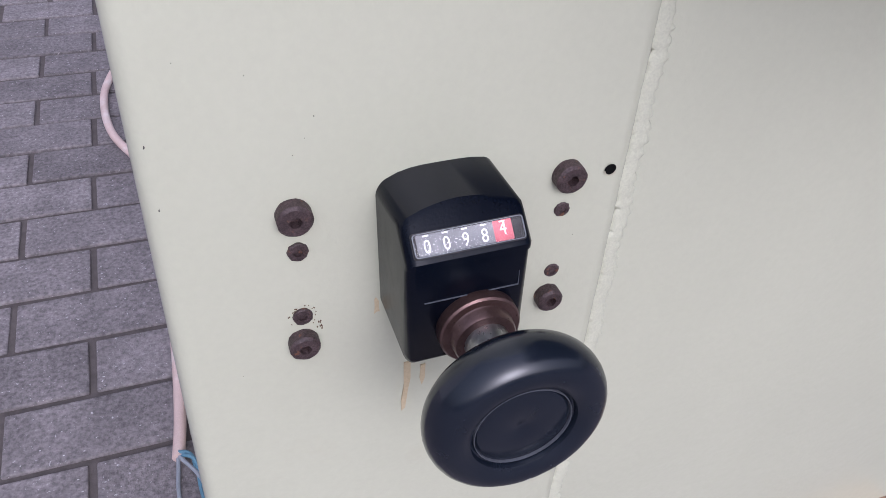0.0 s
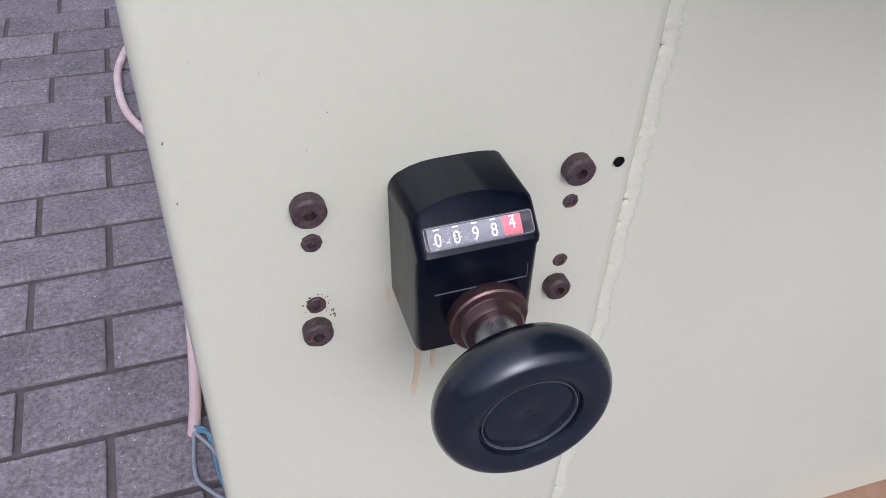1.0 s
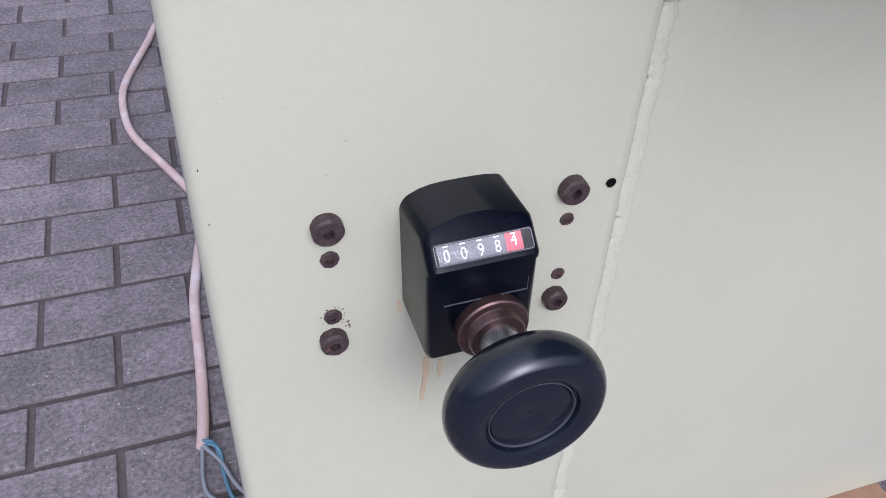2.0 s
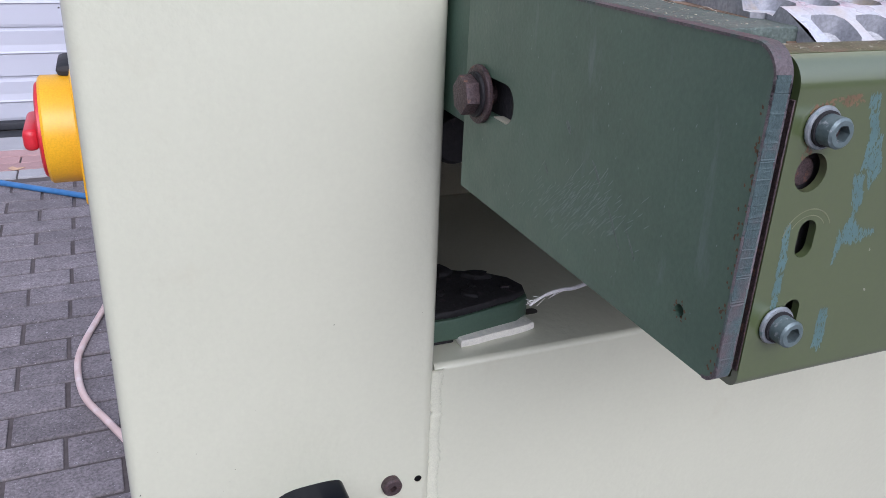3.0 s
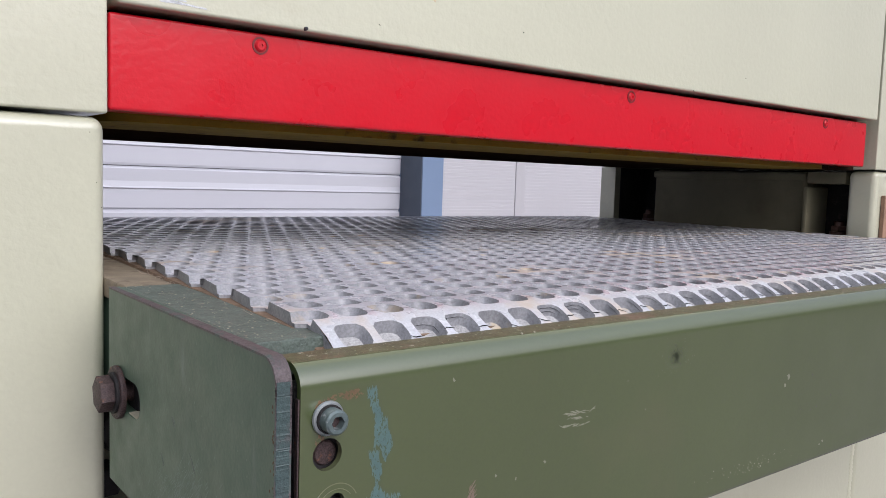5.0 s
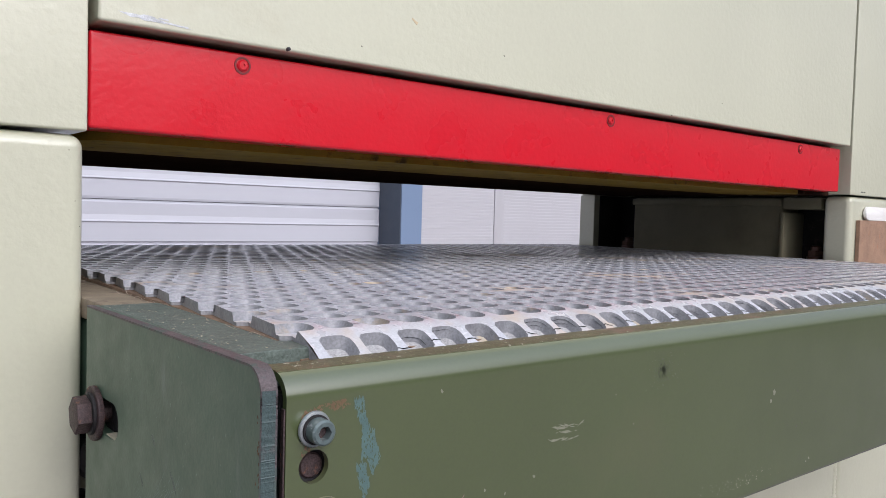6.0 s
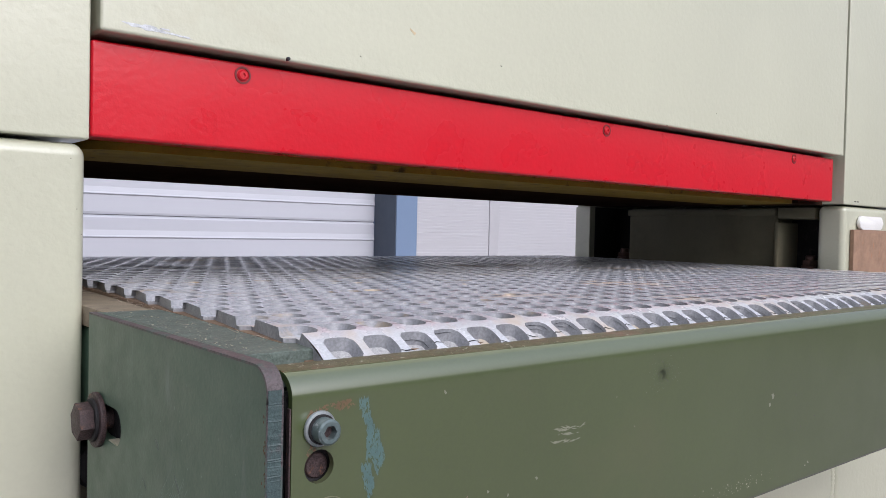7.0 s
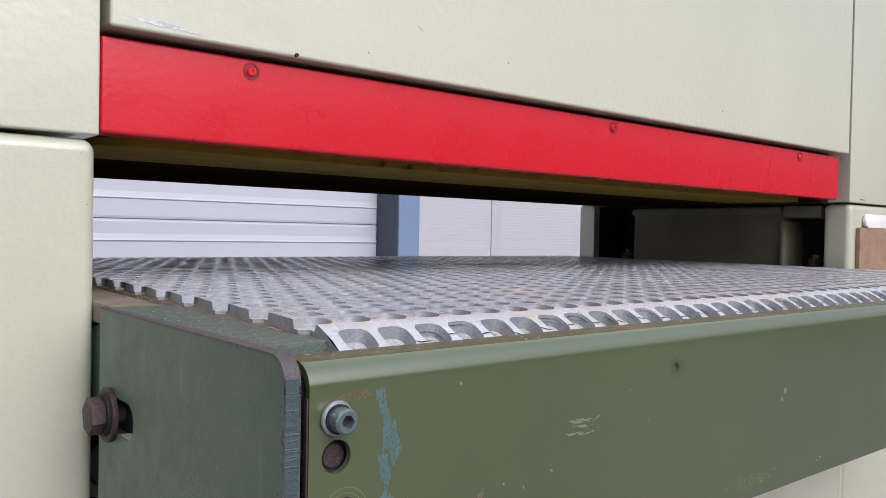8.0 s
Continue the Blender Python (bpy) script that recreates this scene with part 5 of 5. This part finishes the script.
# the shallow label field under the window
bm = bmesh.new()
for x0, x1, z0, z1 in ((-0.1135, -0.0735, 0.5365, 0.5368), (-0.0737, -0.0735, 0.5365, 0.5440)):
    box(x0, x1, -0.0447, -0.0428, z0, z1, bm=bm)
bm.transform(LEAN)
part("label_field", bm, LABEL_EDGE, indicator, "thin moulded frame of an empty label field")
HX, HZ = -0.0905, 0.5212
KX, KY, KS = -0.0934, -0.0055, 0.918
part("collar", lathe([(0.0110, -0.0425), (0.0170, -0.0416), (0.0176, -0.0424), (0.0176, -0.0490), (0.0168, -0.0498), (0.0140, -0.0500), (0.0135, -0.0508), (0.0135, -0.0545), (0.0128, -0.0555), (0.0100, -0.0558)], (HX, 0, HZ), "y", 40), BROWN_STEEL, indicator, "browned steel collar with grooves")
part("collar_seat", ring(HX, HZ, 0.0176, 0.0190, -0.0425, -0.0405, 40), BLACK, indicator)
part("shaft", lathe([(0.0095, -0.0550), (0.0095, -0.0640), (0.0102, -0.0645), (0.0102, -0.0830)], (HX, 0, HZ), "y", 32), STEEL, indicator, "dull steel shaft")
wheel_prof = [(0.0102, -0.0745), (0.0200, -0.0743)]
for i in range(15):
    a = radians(-80 + 205 * i / 14)
    wheel_prof.append((0.0288 + 0.0104 * math.cos(a), -0.0875 - 0.0125 * math.sin(a)))
wheel_prof += [(0.0222, -0.0955), (0.0205, -0.0948), (0.0200, -0.0944), (0.0196, -0.0952), (0.0190, -0.0956), (0.0030, -0.0958), (0.0022, -0.0953), (0.0001, -0.0953)]
wheel_prof = [(r * KS, -0.0875 + (d + 0.0875) * KS + KY) for r, d in wheel_prof]
part("handwheel", lathe(wheel_prof, (KX, 0, HZ + 0.0006), "y", 64), WHEEL, indicator, "glossy black round handwheel")

part("ring_line", ring(KX, HZ + 0.0006, 0.0190, 0.0192, -0.1012, -0.1000, 48), LABEL_EDGE, indicator, "thin pale ring on the wheel face")

# ---------------------------------------------------------------- switches on the post's side
switch = thing("main_switch", "yellow emergency main switch with a red rotary knob", "switch")
SY, SZ, XS = 0.145, 0.806, POST_L
part("base_plate", prism(rounded_rect(SY - 0.042, SY + 0.042, SZ - 0.044, SZ + 0.044, 0.006), "x", XS - 0.0050, XS + 0.0005, None, 0.0012), YELLOW, switch, "square yellow base plate")
part("body", lathe([(0.037, XS - 0.004), (0.037, XS - 0.0245), (0.0355, XS - 0.0262), (0.0300, XS - 0.0266)], (0, SY, SZ), "x", 48), YELLOW, switch, "round yellow switch body")
part("dial", lathe([(0.0325, XS - 0.0260), (0.0325, XS - 0.0280), (0.0310, XS - 0.0290), (0.0001, XS - 0.0291)], (0, SY, SZ), "x", 40), SWITCH_RED, switch, "red dial disc")
part("knob", box(XS - 0.0385, XS - 0.0288, SY - 0.028, SY + 0.028, SZ - 0.0075, SZ + 0.0075, 0.004, 3), SWITCH_RED, switch, "red rotary grip")
part("notch_cap", box(XS - 0.014, XS - 0.002, SY - 0.004, SY + 0.045, SZ + 0.036, SZ + 0.0445, 0.004, 2), RUBBER_BLACK, switch, "black cap")
button = thing("push_button", "green push button in a metal ring", "button")
part("ring", lathe([(0.0165, XS), (0.0165, XS - 0.011), (0.0150, XS - 0.0125), (0.0125, XS - 0.0128)], (0, SY, 0.932), "x", 32), BROWN_STEEL, button, "bronze coloured metal ring")
part("cap", lathe([(0.0125, XS - 0.0120), (0.0125, XS - 0.0205), (0.0115, XS - 0.0220), (0.0001, XS - 0.0222)], (0, SY, 0.932), "x", 32), SWITCH_GREEN, button, "green button cap")

# ---------------------------------------------------------------- hoses and timber on the ground
HZ0 = GZ + 0.009
pink = [(x, y, HZ0) for x, y in ((-0.1600, 1.8100), (-0.2461, 1.6605), (-0.2765, 1.5500), (-0.3255, 1.3700), (-0.3350, 1.2680), (-0.3210, 1.1480), (-0.2780, 1.0410), (-0.2380, 0.9450), (-0.2150, 0.8800), (-0.2180, 0.8200), (-0.2267, 0.7805), (-0.2400, 0.7000), (-0.2480, 0.6300), (-0.2500, 0.5200), (-0.2540, 0.4300), (-0.2600, 0.3710))]
hose = thing("hose", "pale pink and white rubber hose snaking over the pavers", "hose")
part("tube", tube(pink, 0.0075, 12, 8), HOSE_PINK, hose)
WZ = GZ + 0.005
for pts, m_ in (([(-0.2600, 0.379, GZ + 0.010), (-0.2616, 0.3578, WZ), (-0.2635, 0.334, WZ), (-0.2618, 0.3085, WZ), (-0.251, 0.2917, WZ), (-0.2329, 0.2716, WZ)], WIRE_GREY),
                ([(-0.2600, 0.379, GZ + 0.011), (-0.2547, 0.3709, WZ + 0.008), (-0.2455, 0.3649, WZ + 0.009), (-0.2400, 0.3549, WZ + 0.004), (-0.2395, 0.3271, WZ), (-0.2337, 0.2927, WZ), (-0.2200, 0.270, WZ)], WIRE_BLUE),
                ([(-0.2595, 0.378, GZ + 0.012), (-0.2569, 0.3682, WZ + 0.006), (-0.2411, 0.3437, WZ + 0.003), (-0.2281, 0.3095, WZ), (-0.2155, 0.2889, WZ)], WIRE_GREY),
                ([(-0.2605, 0.380, GZ + 0.012), (-0.2570, 0.374, WZ + 0.010), (-0.2500, 0.372, WZ + 0.010), (-0.2440, 0.366, WZ + 0.006), (-0.2425, 0.352, WZ + 0.002)], WIRE_BLUE)):
    part("loose_strand", tube(pts, 0.0024, 8, 6), m_, hose, "loose strand at the hose end")
tagged(finish(tube([(x, y, GZ + 0.011) for x, y in ((-2.500, 3.050), (-1.500, 3.000), (-1.000, 2.900), (-0.712, 2.750), (-0.470, 2.565), (-0.290, 2.420), (-0.190, 2.330), (0.000, 2.200), (0.340, 2.050))], 0.0105, 12, 10), "hose", HOSE_BLUE),
       "blue plastic hose lying over the pavers", "hose")
tagged(finish(box(0.247, 0.36, -0.02, 0.46, GZ, 0.144, 0.003, 2), "timber_block", WOOD), "sawn timber block under the cross beam", "timber")
bm = prism([(x + 0.08, y + 0.16) for x, y in ((-0.672, 2.705), (-0.655, 2.722), (-0.640, 2.700), (-0.612, 2.700), (-0.625, 2.682), (-0.650, 2.668))], "z", GZ + 0.004, GZ + 0.0055)
tagged(finish(bm, "leaf", LEAF), "dry curled leaf on the kerb stones", "leaf")

# ---------------------------------------------------------------- pavers, piece by piece
pavement = thing("pavement", "grey concrete block paving laid in stretcher bond", "pavement", kind="structure")


def paver_mesh(name, lx, ly, mat, seg=2):
    bm = box(-lx / 2, lx / 2, -ly / 2, ly / 2, -0.05, 0.0, 0.0024, seg, only=lambda c, d: c.z > -0.001 or abs(d.z) > 0.9)
    me = bpy.data.meshes.new(name)
    bm.to_mesh(me)
    bm.free()
    me.materials.append(mat)
    return me


PAVER = paver_mesh("paver", 0.1985, 0.0942, CONCRETE)
FAR_PAVER = paver_mesh("far_paver", 0.1985, 0.0942, CONCRETE, 1)
TILT = radians(1.18)
rnd = random.Random(17)
verts, faces = [], []
for j in range(-62, 22):
    for i in range(-34, 36):
        u = (0.10385 if j % 2 else 0.0) + i * 0.2077
        v = j * 0.1039
        x = -0.2515 + u * math.cos(TILT)
        y = 0.5593 + v + (u + 0.10385) * math.sin(TILT)
        if y > 2.69:
            continue
        dz, rz, ta, tb = (rnd.random() - 0.5) * 0.003, TILT + radians((rnd.random() - 0.5) * 0.9), (rnd.random() - 0.5) * 0.008, (rnd.random() - 0.5) * 0.012
        m = Matrix.LocRotScale((x + (rnd.random() - 0.5) * 0.002, y + (rnd.random() - 0.5) * 0.0015, GZ + dz), Euler((ta, tb, rz)), None)
        if -1.75 < x < -0.10 and -0.45 < y:
            ob = new("paver", PAVER)
            ob.parent = pavement
            ob.matrix_local = m
        else:
            k = len(verts)
            verts += [tuple(m @ v_.co) for v_ in FAR_PAVER.vertices]
            faces += [tuple(k + q for q in p.vertices) for p in FAR_PAVER.polygons]
me = bpy.data.meshes.new("far_pavers")
me.from_pydata(verts, [], faces)
me.materials.append(CONCRETE)
far = new("far_pavers", me)
far.parent = pavement
tagged(far, kind="stuff")
kerb = thing("kerb", "pale kerb stones with a band of red pavers before the door", "kerb", kind="structure")
EDGE_STONE, RED_PAVER = paver_mesh("kerb_stone", 0.2015, 0.092, CONCRETE_LIGHT), paver_mesh("red_paver", 0.2015, 0.0880, CONCRETE_RED)
for i in range(-30, 36):
    for k, (mesh, yy, off) in enumerate(((EDGE_STONE, 2.790, 0.0), (RED_PAVER, 2.886, 0.1), (RED_PAVER, 2.979, 0.0), (RED_PAVER, 3.071, 0.1))):
        ob = new("kerb_stone" if k == 0 else "red_paver", mesh)
        ob.parent = kerb
        ob.matrix_local = Matrix.LocRotScale((-0.45 + i * 0.2077 + off, yy, GZ + 0.003 + (rnd.random() - 0.5) * 0.002), Euler((0, 0, radians((rnd.random() - 0.5) * 0.6))), None)
part("threshold", box(-2.9, 2.64, 3.119, 3.318, -0.10, GZ + 0.004, 0.003, 1), CONCRETE_LIGHT, kerb, "pale concrete threshold")
part("drain_strip", box(-2.9, 2.64, 3.321, 3.449, -0.10, GZ - 0.002, 0.002, 1), RUBBER_BLACK, kerb, "black strip before the door")
